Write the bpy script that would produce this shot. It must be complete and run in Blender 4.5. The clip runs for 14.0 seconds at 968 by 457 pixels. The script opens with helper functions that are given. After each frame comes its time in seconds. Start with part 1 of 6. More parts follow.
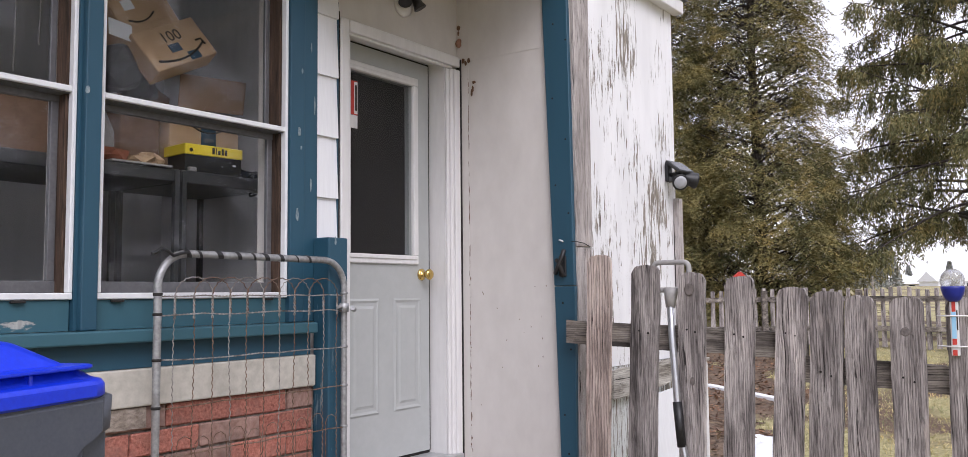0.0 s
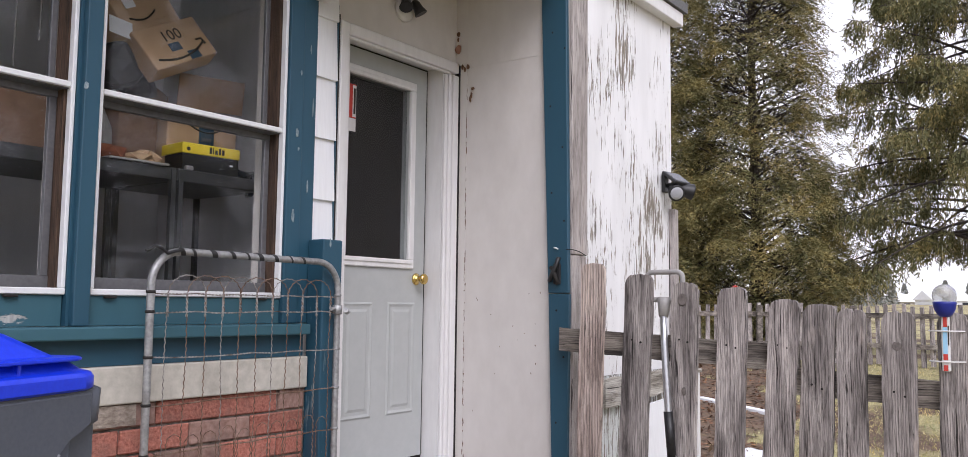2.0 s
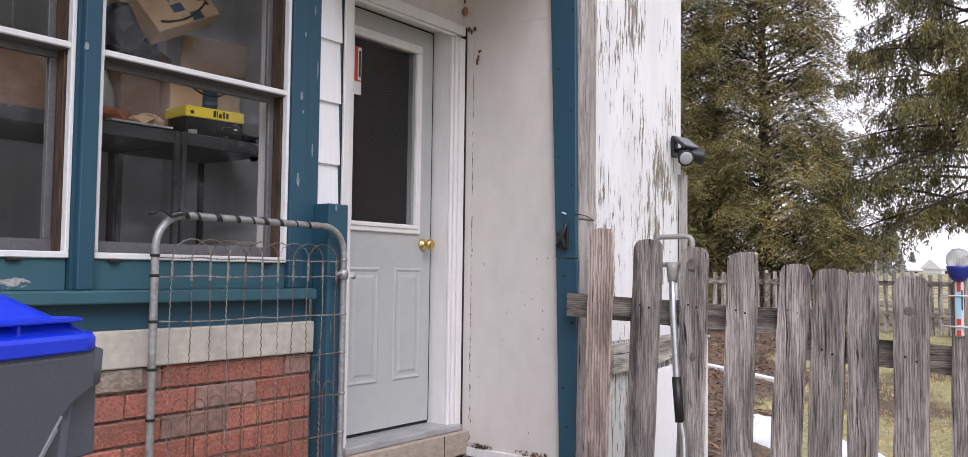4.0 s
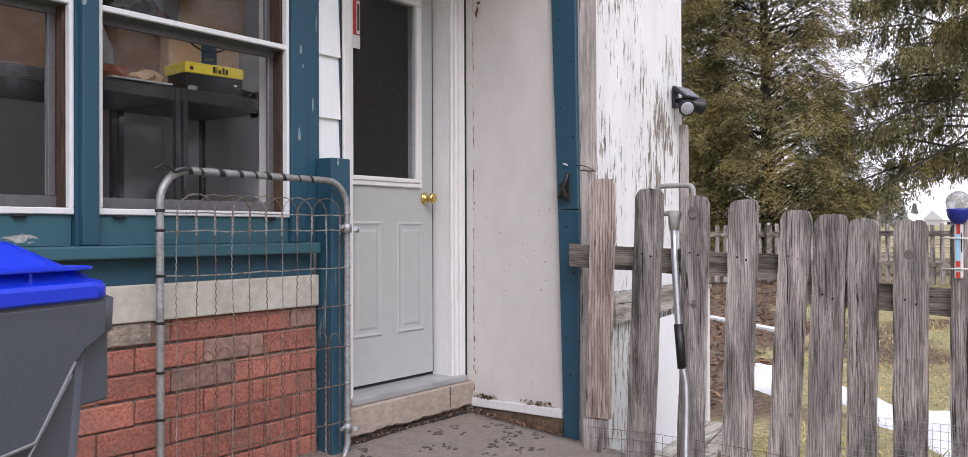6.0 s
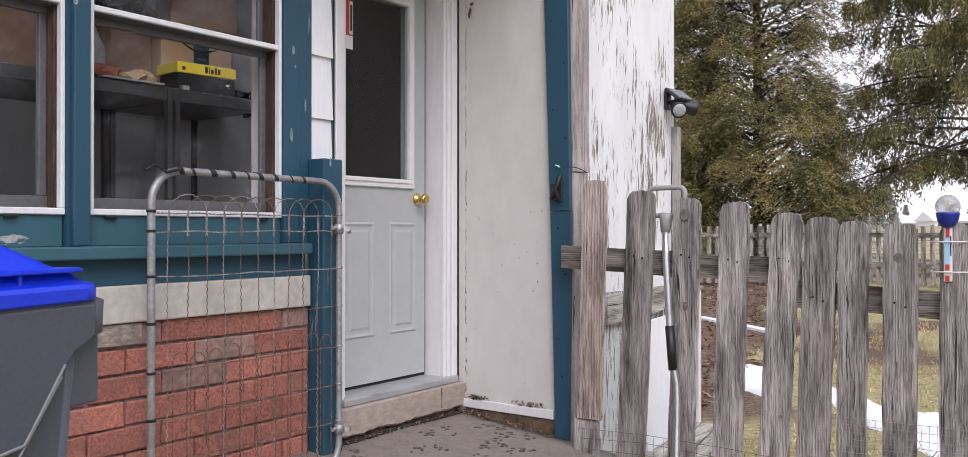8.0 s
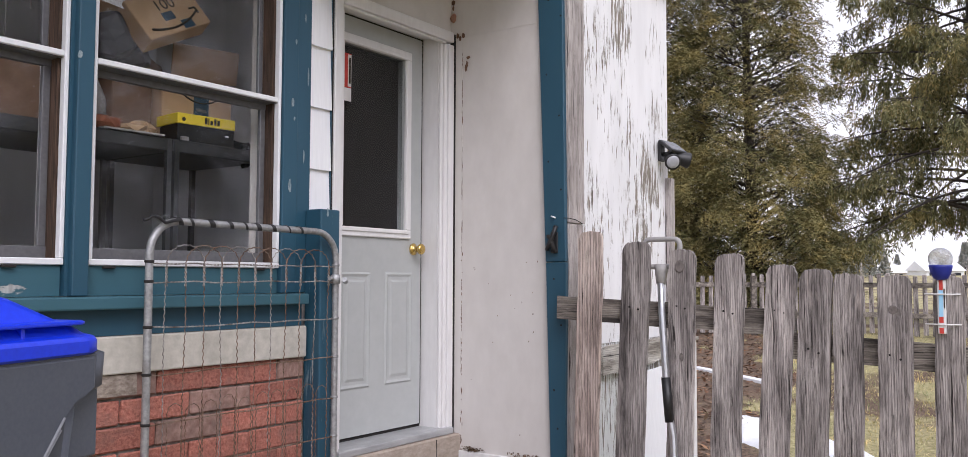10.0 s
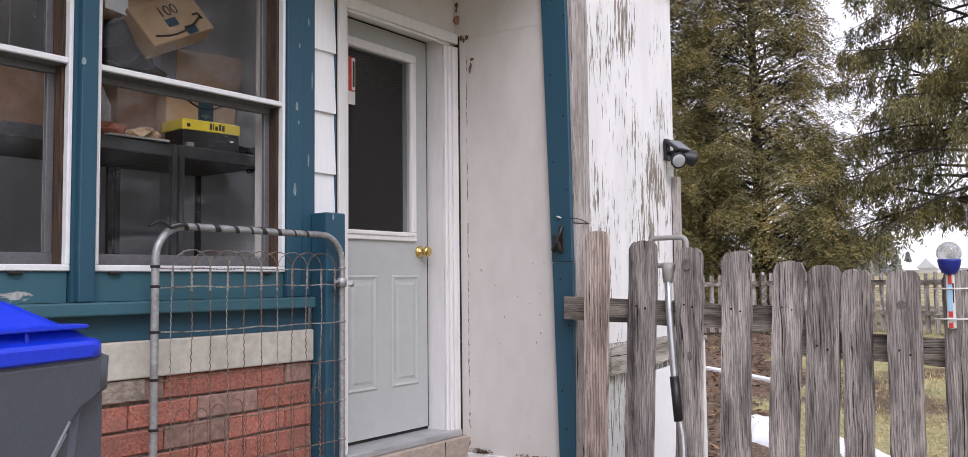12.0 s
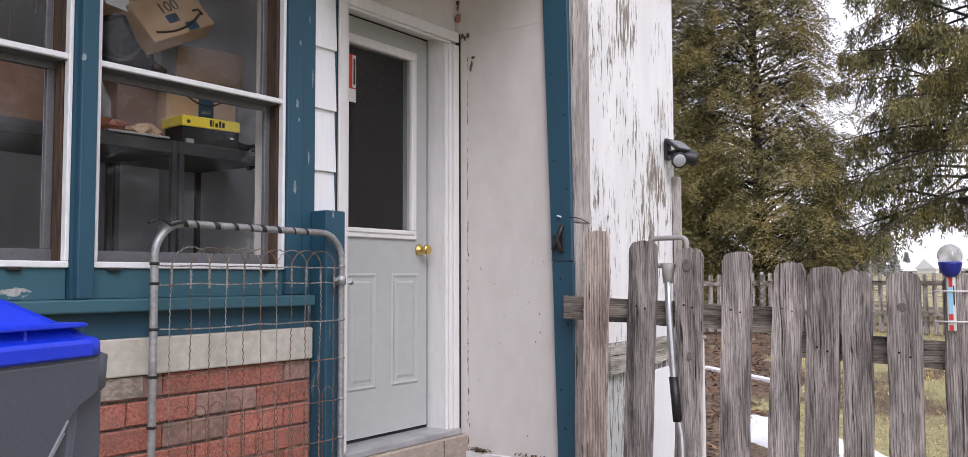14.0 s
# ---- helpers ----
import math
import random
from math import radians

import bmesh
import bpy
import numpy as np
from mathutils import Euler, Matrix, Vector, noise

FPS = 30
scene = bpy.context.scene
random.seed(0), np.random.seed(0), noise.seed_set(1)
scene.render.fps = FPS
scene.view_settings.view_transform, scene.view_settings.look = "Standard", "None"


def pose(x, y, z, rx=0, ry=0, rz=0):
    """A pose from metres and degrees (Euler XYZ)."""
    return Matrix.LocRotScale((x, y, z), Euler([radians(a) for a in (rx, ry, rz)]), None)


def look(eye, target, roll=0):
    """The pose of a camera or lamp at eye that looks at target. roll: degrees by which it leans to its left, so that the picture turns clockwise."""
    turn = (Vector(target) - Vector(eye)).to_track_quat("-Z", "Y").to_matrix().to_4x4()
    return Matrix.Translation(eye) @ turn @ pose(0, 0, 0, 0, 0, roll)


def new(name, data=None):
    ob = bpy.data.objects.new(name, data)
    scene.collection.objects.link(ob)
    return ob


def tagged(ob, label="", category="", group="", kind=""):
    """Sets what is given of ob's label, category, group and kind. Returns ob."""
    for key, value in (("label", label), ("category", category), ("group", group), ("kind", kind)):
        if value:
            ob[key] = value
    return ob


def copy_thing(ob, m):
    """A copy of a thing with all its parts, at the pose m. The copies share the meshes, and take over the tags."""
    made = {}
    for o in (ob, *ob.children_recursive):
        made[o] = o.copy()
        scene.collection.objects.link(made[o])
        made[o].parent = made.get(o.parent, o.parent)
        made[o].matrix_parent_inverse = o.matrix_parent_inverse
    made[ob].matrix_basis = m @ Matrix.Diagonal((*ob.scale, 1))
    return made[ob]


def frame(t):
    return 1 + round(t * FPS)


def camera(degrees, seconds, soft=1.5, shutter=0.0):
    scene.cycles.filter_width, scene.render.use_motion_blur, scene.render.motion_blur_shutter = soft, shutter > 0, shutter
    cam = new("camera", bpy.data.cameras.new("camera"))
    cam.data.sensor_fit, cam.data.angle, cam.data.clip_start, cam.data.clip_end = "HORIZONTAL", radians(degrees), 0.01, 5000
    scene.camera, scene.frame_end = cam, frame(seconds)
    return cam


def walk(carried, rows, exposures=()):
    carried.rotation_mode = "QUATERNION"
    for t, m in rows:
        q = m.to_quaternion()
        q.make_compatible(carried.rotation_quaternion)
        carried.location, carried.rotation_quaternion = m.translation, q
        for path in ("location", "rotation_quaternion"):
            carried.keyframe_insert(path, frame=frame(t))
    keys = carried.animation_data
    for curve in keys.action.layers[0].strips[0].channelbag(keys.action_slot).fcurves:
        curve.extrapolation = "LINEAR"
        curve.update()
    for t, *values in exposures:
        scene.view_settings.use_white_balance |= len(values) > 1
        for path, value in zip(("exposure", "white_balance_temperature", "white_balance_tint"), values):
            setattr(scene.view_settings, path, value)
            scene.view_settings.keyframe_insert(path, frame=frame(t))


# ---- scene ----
cam = camera(58.1, 14.0, soft=0.6)
PATH = [
    (0, (-3.642, -2.802, 0.97), (-2.026, -1.634, 1.123), -0.6),
    (0.5, (-3.64, -2.806, 0.975), (-2.02, -1.645, 1.139), -0.2),
    (1, (-3.647, -2.806, 0.964), (-2.027, -1.646, 1.132), 0.3),
    (1.5, (-3.642, -2.812, 0.957), (-2.022, -1.651, 1.13), 0.5),
    (2, (-3.64, -2.813, 0.956), (-2.021, -1.65, 1.129), 0.7),
    (4.5, (-3.604, -2.785, 0.934), (-1.992, -1.603, 1.012), 0.5),
    (5, (-3.611, -2.795, 0.927), (-2.0, -1.61, 0.984), 0.2),
    (5.5, (-3.623, -2.804, 0.921), (-2.011, -1.62, 0.954), 0.0),
    (6, (-3.622, -2.798, 0.911), (-2.009, -1.616, 0.917), -0.2),
    (6.5, (-3.621, -2.8, 0.912), (-2.005, -1.62, 0.909), -0.2),
    (7, (-3.614, -2.803, 0.912), (-1.998, -1.625, 0.897), -0.1),
    (9.5, (-3.644, -2.802, 0.932), (-2.01, -1.652, 1.018), 0.2),
    (10, (-3.647, -2.801, 0.93), (-2.017, -1.647, 1.045), 0.2),
    (10.5, (-3.652, -2.804, 0.931), (-2.033, -1.637, 1.057), 0.2),
    (11, (-3.647, -2.81, 0.928), (-2.032, -1.636, 1.054), -0.0),
    (11.5, (-3.638, -2.803, 0.921), (-2.024, -1.63, 1.045), -0.4),
    (12, (-3.636, -2.808, 0.92), (-2.018, -1.639, 1.043), -0.6),
    (12.5, (-3.638, -2.806, 0.923), (-2.02, -1.636, 1.04), -0.6),
    (13, (-3.639, -2.802, 0.927), (-2.022, -1.631, 1.048), -0.5),
    (13.5, (-3.633, -2.802, 0.927), (-2.014, -1.634, 1.046), -0.4),
    (14, (-3.633, -2.8, 0.927), (-2.014, -1.633, 1.044), -0.2),
]
walk(cam, [(t, look(eye, target, roll)) for t, eye, target, roll in PATH], [(0.0, 0.29, 6120, 19), (14.0, 0.27, 6120, 19)])

# ---- world, sun, exposure ----
world = bpy.data.worlds.new("overcast_sky")
scene.world = world
world.use_nodes = True
wn, wl = world.node_tree.nodes, world.node_tree.links
wn.clear()
sky = wn.new("ShaderNodeTexSky")
sky.sky_type = "NISHITA"
sky.sun_disc = False
sky.sun_elevation = radians(42)
sky.sun_rotation = radians(200)
sky.dust_density = 1.0
sky.air_density = 1.2
grey = wn.new("ShaderNodeHueSaturation")
grey.inputs["Saturation"].default_value = 0.10
bgd = wn.new("ShaderNodeBackground")
bgd.inputs["Strength"].default_value = 0.15
wout = wn.new("ShaderNodeOutputWorld")
wl.new(sky.outputs[0], grey.inputs["Color"])
veil = wn.new("ShaderNodeMix")
veil.data_type = "RGBA"
veil.inputs["Factor"].default_value = 0.6
veil.inputs[7].default_value = (8.0, 8.0, 8.2, 1.0)
wl.new(grey.outputs[0], veil.inputs[6])
wl.new(veil.outputs[2], bgd.inputs["Color"])
wl.new(bgd.outputs[0], wout.inputs["Surface"])

sun = new("sun", bpy.data.lights.new("sun", "SUN"))
sun.data.energy = 1.7
sun.data.angle = radians(35)
sun.data.color = (1.0, 0.97, 0.93)
sun.matrix_world = look((-10, -13, 16), (0, 0, 0))


# ---- materials ----
def nodes_of(name):
    m = bpy.data.materials.new(name)
    m.use_nodes = True
    return m, m.node_tree.nodes, m.node_tree.links, m.node_tree.nodes["Principled BSDF"]


def coords(n, l, scale, vary=True):
    tc = n.new("ShaderNodeTexCoord")
    out = tc.outputs["Object"]
    if vary:
        info = n.new("ShaderNodeObjectInfo")
        mul = n.new("ShaderNodeMath")
        mul.operation = "MULTIPLY"
        mul.inputs[1].default_value = 37.0
        l.new(info.outputs["Random"], mul.inputs[0])
        add = n.new("ShaderNodeVectorMath")
        add.operation = "ADD"
        l.new(out, add.inputs[0])
        l.new(mul.outputs[0], add.inputs[1])
        out = add.outputs[0]
    mp = n.new("ShaderNodeMapping")
    mp.inputs["Scale"].default_value = scale
    l.new(out, mp.inputs["Vector"])
    return mp.outputs[0]


def noise_at(n, l, vec, scale, detail=6.0, rough=0.6, distort=0.0):
    t = n.new("ShaderNodeTexNoise")
    t.inputs["Scale"].default_value = scale
    t.inputs["Detail"].default_value = detail
    t.inputs["Roughness"].default_value = rough
    t.inputs["Distortion"].default_value = distort
    l.new(vec, t.inputs["Vector"])
    return t.outputs["Fac"]


def ramp(n, l, fac, stops):
    r = n.new("ShaderNodeValToRGB")
    e = r.color_ramp.elements
    while len(e) < len(stops):
        e.new(0.5)
    for el, (p, c) in zip(e, stops):
        el.position = p
        el.color = (*c, 1.0) if len(c) == 3 else c
    l.new(fac, r.inputs["Fac"])
    return r.outputs["Color"]


def blend(n, l, fac, a, b, mode="MIX"):
    m = n.new("ShaderNodeMix")
    m.data_type = "RGBA"
    m.blend_type = mode
    for sock, v in ((m.inputs["Factor"], fac), (m.inputs[6], a), (m.inputs[7], b)):
        if isinstance(v, (int, float)):
            sock.default_value = v
        elif isinstance(v, tuple):
            sock.default_value = (*v, 1.0)
        else:
            l.new(v, sock)
    return m.outputs[2]


def bump(n, l, height, strength, dist, bsdf):
    b = n.new("ShaderNodeBump")
    b.inputs["Strength"].default_value = strength
    b.inputs["Distance"].default_value = dist
    l.new(height, b.inputs["Height"])
    l.new(b.outputs[0], bsdf.inputs["Normal"])


def surface(name, c0, c1, stretch=(1, 1, 1), fine=40.0, large=2.5, rough=0.6, metal=0.0, relief=0.3, depth=0.002, stain=0.25,
            stain_col=None, per_piece=0.0):
    """A plain surface with grain at one scale and stains at another."""
    m, n, l, b = nodes_of(name)
    v = coords(n, l, stretch)
    f = noise_at(n, l, v, fine)
    col = ramp(n, l, f, [(0.3, c0), (0.7, c1)])
    big = noise_at(n, l, coords(n, l, (1, 1, 1)), large, 4.0, 0.65)
    dark = stain_col or tuple(c * 0.55 for c in c0)
    mask = ramp(n, l, big, [(0.45, (0, 0, 0)), (0.75, (stain, stain, stain))])
    col = blend(n, l, mask, col, dark)
    if per_piece:
        info = n.new("ShaderNodeObjectInfo")
        tone = ramp(n, l, info.outputs["Random"], [(0.0, (1 - per_piece,) * 3), (1.0, (1 + 0.3 * per_piece,) * 3)])
        col = blend(n, l, 1.0, col, tone, "MULTIPLY")
    l.new(col, b.inputs["Base Color"])
    b.inputs["Roughness"].default_value = rough
    b.inputs["Metallic"].default_value = metal
    if relief:
        bump(n, l, f, relief, depth, b)
    return m


def peeling(name, paint, wood0, wood1, lo, hi, stretch=(26, 26, 3.2), rough=0.6, patch=1.1, cluster=0.5):
    """Old paint that has flaked off in upright streaks and shows the grey wood."""
    m, n, l, b = nodes_of(name)
    v = coords(n, l, stretch, False)
    f = noise_at(n, l, v, 1.0, 8.0, 0.68, 0.3)
    big = noise_at(n, l, coords(n, l, (1, 1, 0.55), False), patch, 3.0, 0.5)
    s = n.new("ShaderNodeMath")
    s.operation = "MULTIPLY_ADD"
    s.inputs[1].default_value = cluster
    l.new(big, s.inputs[0])
    l.new(f, s.inputs[2])
    half = n.new("ShaderNodeMath")
    half.operation = "MULTIPLY"
    half.inputs[1].default_value = 0.6
    l.new(s.outputs[0], half.inputs[0])
    mask = ramp(n, l, half.outputs[0], [(lo, (0, 0, 0)), (hi, (1, 1, 1))])
    grain = noise_at(n, l, coords(n, l, (90, 90, 4), False), 1.0, 4.0)
    wood = ramp(n, l, grain, [(0.3, wood0), (0.7, wood1)])
    tint = noise_at(n, l, coords(n, l, (5, 5, 1.2), False), 1.0, 4.0)
    white = ramp(n, l, tint, [(0.35, tuple(c * 0.90 for c in paint)), (0.6, paint)])
    l.new(blend(n, l, mask, white, wood), b.inputs["Base Color"])
    b.inputs["Roughness"].default_value = rough
    inv = n.new("ShaderNodeMath")
    inv.operation = "SUBTRACT"
    inv.inputs[0].default_value = 1.0
    l.new(mask, inv.inputs[1])
    bump(n, l, inv.outputs[0], 0.6, 0.002, b)
    return m


def weathered(name, dark, mid, light, axis=2, vary=0.25, bold=1.0, rings=34.0):
    """Bare grey timber: wandering growth rings, fine fibres, open checks and paler bare patches along one axis."""
    m, n, l, b = nodes_of(name)
    base = coords(n, l, (1, 1, 1))
    wander = n.new("ShaderNodeTexNoise")
    wander.inputs["Scale"].default_value = 5.0
    wander.inputs["Detail"].default_value = 3.0
    l.new(base, wander.inputs["Vector"])
    push = n.new("ShaderNodeVectorMath")
    push.operation = "MULTIPLY_ADD"
    push.inputs[1].default_value = (0.014, 0.014, 0.014)
    l.new(wander.outputs["Color"], push.inputs[0])
    l.new(base, push.inputs[2])

    def along(across, lengthwise):
        st = [across] * 3
        st[axis] = lengthwise
        mp = n.new("ShaderNodeMapping")
        mp.inputs["Scale"].default_value = tuple(st)
        l.new(push.outputs[0], mp.inputs["Vector"])
        return mp.outputs[0]

    patch = noise_at(n, l, along(15.0, 2.2), 1.0, 6.0, 0.65, 0.3)
    fibre = noise_at(n, l, along(230.0, 9.5), 1.0, 8.0, 0.76, 0.0)
    check = noise_at(n, l, along(80.0, 2.0), 1.0, 5.0, 0.6, 0.2)
    wave = n.new("ShaderNodeTexWave")
    wave.wave_type = "BANDS"
    wave.bands_direction = "Y" if axis == 2 else "Z"
    wave.wave_profile = "SAW"
    wave.inputs["Scale"].default_value = 1.0
    wave.inputs["Distortion"].default_value = 9.0
    wave.inputs["Detail"].default_value = 3.0
    wave.inputs["Detail Scale"].default_value = 0.34
    wave.inputs["Detail Roughness"].default_value = 0.55
    l.new(along(rings, rings * 0.06), wave.inputs["Vector"])
    mix = n.new("ShaderNodeMath")
    mix.operation = "MULTIPLY_ADD"
    mix.inputs[1].default_value = 0.22
    l.new(fibre, mix.inputs[0])
    l.new(patch, mix.inputs[2])
    col = ramp(n, l, mix.outputs[0], [(0.44, dark), (0.60, mid), (0.80, light)])
    lo = 1 - 0.62 * bold
    ring = ramp(n, l, wave.outputs["Fac"], [(0.0, (lo, lo * 0.97, lo * 0.95)), (0.30, (1, 1, 1)), (0.80, (1.08, 1.07, 1.06)), (0.97, (0.8, 0.79, 0.78))])
    col = blend(n, l, 0.75, col, ring, "MULTIPLY")
    fine = ramp(n, l, fibre, [(0.35, (0.36, 0.34, 0.33)), (0.50, (1, 1, 1)), (0.72, (1.03, 1.02, 1.01))])
    col = blend(n, l, 0.85, col, fine, "MULTIPLY")
    crack = ramp(n, l, check, [(0.345, (0.05, 0.044, 0.040)), (0.375, (1, 1, 1))])
    col = blend(n, l, 0.95, col, crack, "MULTIPLY")
    bare = noise_at(n, l, along(14.0, 2.0), 1.0, 6.0, 0.65)
    bmask = ramp(n, l, bare, [(0.60, (0, 0, 0)), (0.68, (0.55, 0.55, 0.55))])
    col = blend(n, l, bmask, col, (light[0] * 1.02, light[1] * 0.95, light[2] * 0.90))
    info = n.new("ShaderNodeObjectInfo")
    pt = ramp(n, l, info.outputs["Random"], [(0.0, (1 - vary,) * 3), (1.0, (1 + vary * 0.5,) * 3)])
    col = blend(n, l, 1.0, col, pt, "MULTIPLY")
    l.new(col, b.inputs["Base Color"])
    b.inputs["Roughness"].default_value = 0.9
    s = n.new("ShaderNodeMath")
    s.operation = "ADD"
    l.new(crack, s.inputs[0])
    l.new(fine, s.inputs[1])
    bump(n, l, s.outputs[0], 0.9, 0.003, b)
    return m


def foliage(name, c0, c1, c2, clump=2.4, dark=0.5):
    """Leaves that differ one by one and from clump to clump."""
    m, n, l, b = nodes_of(name)
    geo = n.new("ShaderNodeNewGeometry")
    col = ramp(n, l, geo.outputs["Random Per Island"], [(0.0, c0), (0.5, c1), (1.0, c2)])
    big = noise_at(n, l, coords(n, l, (1, 1, 1)), clump, 4.0, 0.6)
    tone = ramp(n, l, big, [(0.32, (dark, dark * 1.25, dark * 1.1)), (0.52, (1, 1, 1)), (0.70, (1.45, 1.22, 0.9))])
    col = blend(n, l, 1.0, col, tone, "MULTIPLY")
    l.new(col, b.inputs["Base Color"])
    b.inputs["Roughness"].default_value = 0.7
    return m


def pane_glass(name, tint=(1, 1, 1)):
    m, n, l, b = nodes_of(name)
    b.inputs["Base Color"].default_value = (*tint, 1)
    b.inputs["Roughness"].default_value = 0.0
    b.inputs["Transmission Weight"].default_value = 1.0
    b.inputs["IOR"].default_value = 1.33
    return m


M = {}
M["blue"] = peeling("blue_paint", (0.019, 0.074, 0.117), (0.10, 0.17, 0.20), (0.24, 0.30, 0.32), 0.560, 0.590, (46, 46, 4.5), 0.5, 2.4)
M["chip"] = surface("bare_chipped_spot", (0.10, 0.17, 0.21), (0.34, 0.38, 0.39), (1, 1, 1), 90.0, 20.0, 0.8, 0, 0.3, 0.001, 0.5)
M["blue_worn"] = peeling("worn_blue_paint", (0.034, 0.108, 0.142), (0.24, 0.24, 0.23), (0.46, 0.46, 0.44), 0.505, 0.520, (3.5, 14, 16), 0.6, 1.6)
M["blue_sound"] = peeling("weathered_blue_paint", (0.034, 0.108, 0.142), (0.20, 0.22, 0.22), (0.40, 0.42, 0.41), 0.600, 0.615, (3.5, 14, 30), 0.6, 1.6)
M["white"] = surface("white_trim_paint", (0.68, 0.67, 0.665), (0.75, 0.74, 0.735), (5, 5, 1), 8.0, 2.0, 0.45, 0, 0.1, 0.001, 0.15)
M["siding"] = surface("white_siding", (0.76, 0.77, 0.79), (0.82, 0.83, 0.85), (30, 30, 2), 3.0, 2.0, 0.6, 0, 0.25, 0.002, 0.12)
M["alu"] = surface("white_aluminium", (0.70, 0.71, 0.73), (0.78, 0.79, 0.80), (3, 3, 3), 10.0, 3.0, 0.35, 0.0, 0.05, 0.001, 0.2, (0.45, 0.46, 0.48))
M["alu_grey"] = surface("grey_aluminium", (0.13, 0.13, 0.138), (0.18, 0.18, 0.188), (3, 3, 3), 20.0, 3.0, 0.45, 0.3, 0.05, 0.001, 0.3)
M["door"] = surface("door_paint", (0.40, 0.415, 0.41), (0.435, 0.45, 0.445), (3, 3, 3), 6.0, 1.3, 0.4, 0, 0.03, 0.001, 0.10)
M["beige"] = surface("cream_wall_board", (0.585, 0.555, 0.53), (0.645, 0.615, 0.59), (2, 2, 1.2), 5.0, 1.7, 0.6, 0, 0.1, 0.002, 0.16, (0.50, 0.46, 0.41))
M["band"] = surface("concrete_band", (0.40, 0.38, 0.33), (0.56, 0.53, 0.47), (1, 1, 1), 26.0, 5.0, 0.85, 0, 0.5, 0.004, 0.35, (0.27, 0.25, 0.21))
M["step"] = surface("old_concrete_step", (0.29, 0.235, 0.190), (0.42, 0.355, 0.30), (1, 1, 2), 30.0, 4.0, 0.9, 0, 0.6, 0.005, 0.5, (0.22, 0.19, 0.15))
M["slab"] = surface("porch_slab", (0.185, 0.158, 0.135), (0.255, 0.22, 0.19), (1, 1, 1), 45.0, 17.0, 0.7, 0, 0.4, 0.002, 0.45, (0.11, 0.094, 0.080))
M["brick"] = surface("red_brick", (0.25, 0.074, 0.052), (0.57, 0.230, 0.170), (1, 1, 1), 85.0, 11.0, 0.9, 0, 1.0, 0.006, 0.8, (0.24, 0.13, 0.105), 0.28)
M["brick_grey"] = surface("stained_brick", (0.22, 0.12, 0.095), (0.38, 0.25, 0.21), (1, 1, 1), 40.0, 9.0, 0.9, 0, 0.8, 0.004, 0.8, (0.13, 0.09, 0.075), 0.2)
M["smear"] = surface("rough_cement_smear", (0.16, 0.125, 0.10), (0.44, 0.38, 0.32), (1, 1, 2), 34.0, 14.0, 0.95, 0, 0.9, 0.006, 0.8, (0.10, 0.07, 0.055))
M["mortar"] = surface("old_mortar", (0.08, 0.068, 0.058), (0.28, 0.245, 0.215), (1, 1, 1), 40.0, 7.0, 0.95, 0, 0.8, 0.006, 0.5, (0.10, 0.08, 0.07))
M["peel"] = peeling("peeling_white_paint", (0.83, 0.83, 0.84), (0.07, 0.060, 0.050), (0.36, 0.31, 0.25), 0.527, 0.548, (62, 62, 7.0), 0.6, 3.4, 0.6)
M["peel_low"] = peeling("badly_peeling_white_paint", (0.72, 0.74, 0.73), (0.10, 0.09, 0.07), (0.30, 0.27, 0.22), 0.480, 0.500, (60, 60, 5.0))
M["wood"] = weathered("weathered_grey_wood", (0.095, 0.082, 0.079), (0.34, 0.305, 0.293), (0.66, 0.605, 0.575))
M["wood_pink"] = weathered("weathered_pale_wood", (0.17, 0.13, 0.115), (0.40, 0.32, 0.285), (0.66, 0.56, 0.50), 2, 0.1, 1.3, 22.0)
M["wood_rail"] = weathered("weathered_rail_wood", (0.045, 0.039, 0.034), (0.19, 0.165, 0.145), (0.42, 0.38, 0.33), 1)
M["wood_board"] = weathered("weathered_board", (0.30, 0.27, 0.26), (0.42, 0.385, 0.37), (0.54, 0.50, 0.48), 2, 0.12, 0.35)
M["wood_plank"] = weathered("weathered_plank", (0.16, 0.14, 0.11), (0.46, 0.43, 0.38), (0.70, 0.68, 0.63), 0, 0.15, 0.6)
M["brown_wood"] = weathered("brown_window_wood", (0.045, 0.027, 0.017), (0.095, 0.056, 0.036), (0.15, 0.09, 0.06))
M["galv"] = surface("galvanised_pipe", (0.26, 0.265, 0.27), (0.44, 0.445, 0.45), (1, 1, 1), 60.0, 9.0, 0.5, 0.55, 0.3, 0.001, 0.6, (0.16, 0.145, 0.13))
M["wire"] = surface("rusty_galvanised_wire", (0.15, 0.125, 0.11), (0.50, 0.48, 0.46), (1, 1, 1), 50.0, 16.0, 0.55, 0.4, 0.0, 0.001, 1.0, (0.07, 0.035, 0.02))
M["wire_rust"] = surface("rust_brown_wire", (0.055, 0.030, 0.02), (0.24, 0.14, 0.09), (1, 1, 1), 60.0, 18.0, 0.8, 0.2, 0.0, 0.001, 0.6, (0.40, 0.33, 0.28))
M["black"] = surface("black_plastic", (0.010, 0.010, 0.011), (0.022, 0.022, 0.024), (1, 1, 1), 60.0, 6.0, 0.45, 0, 0.1, 0.001, 0.3)
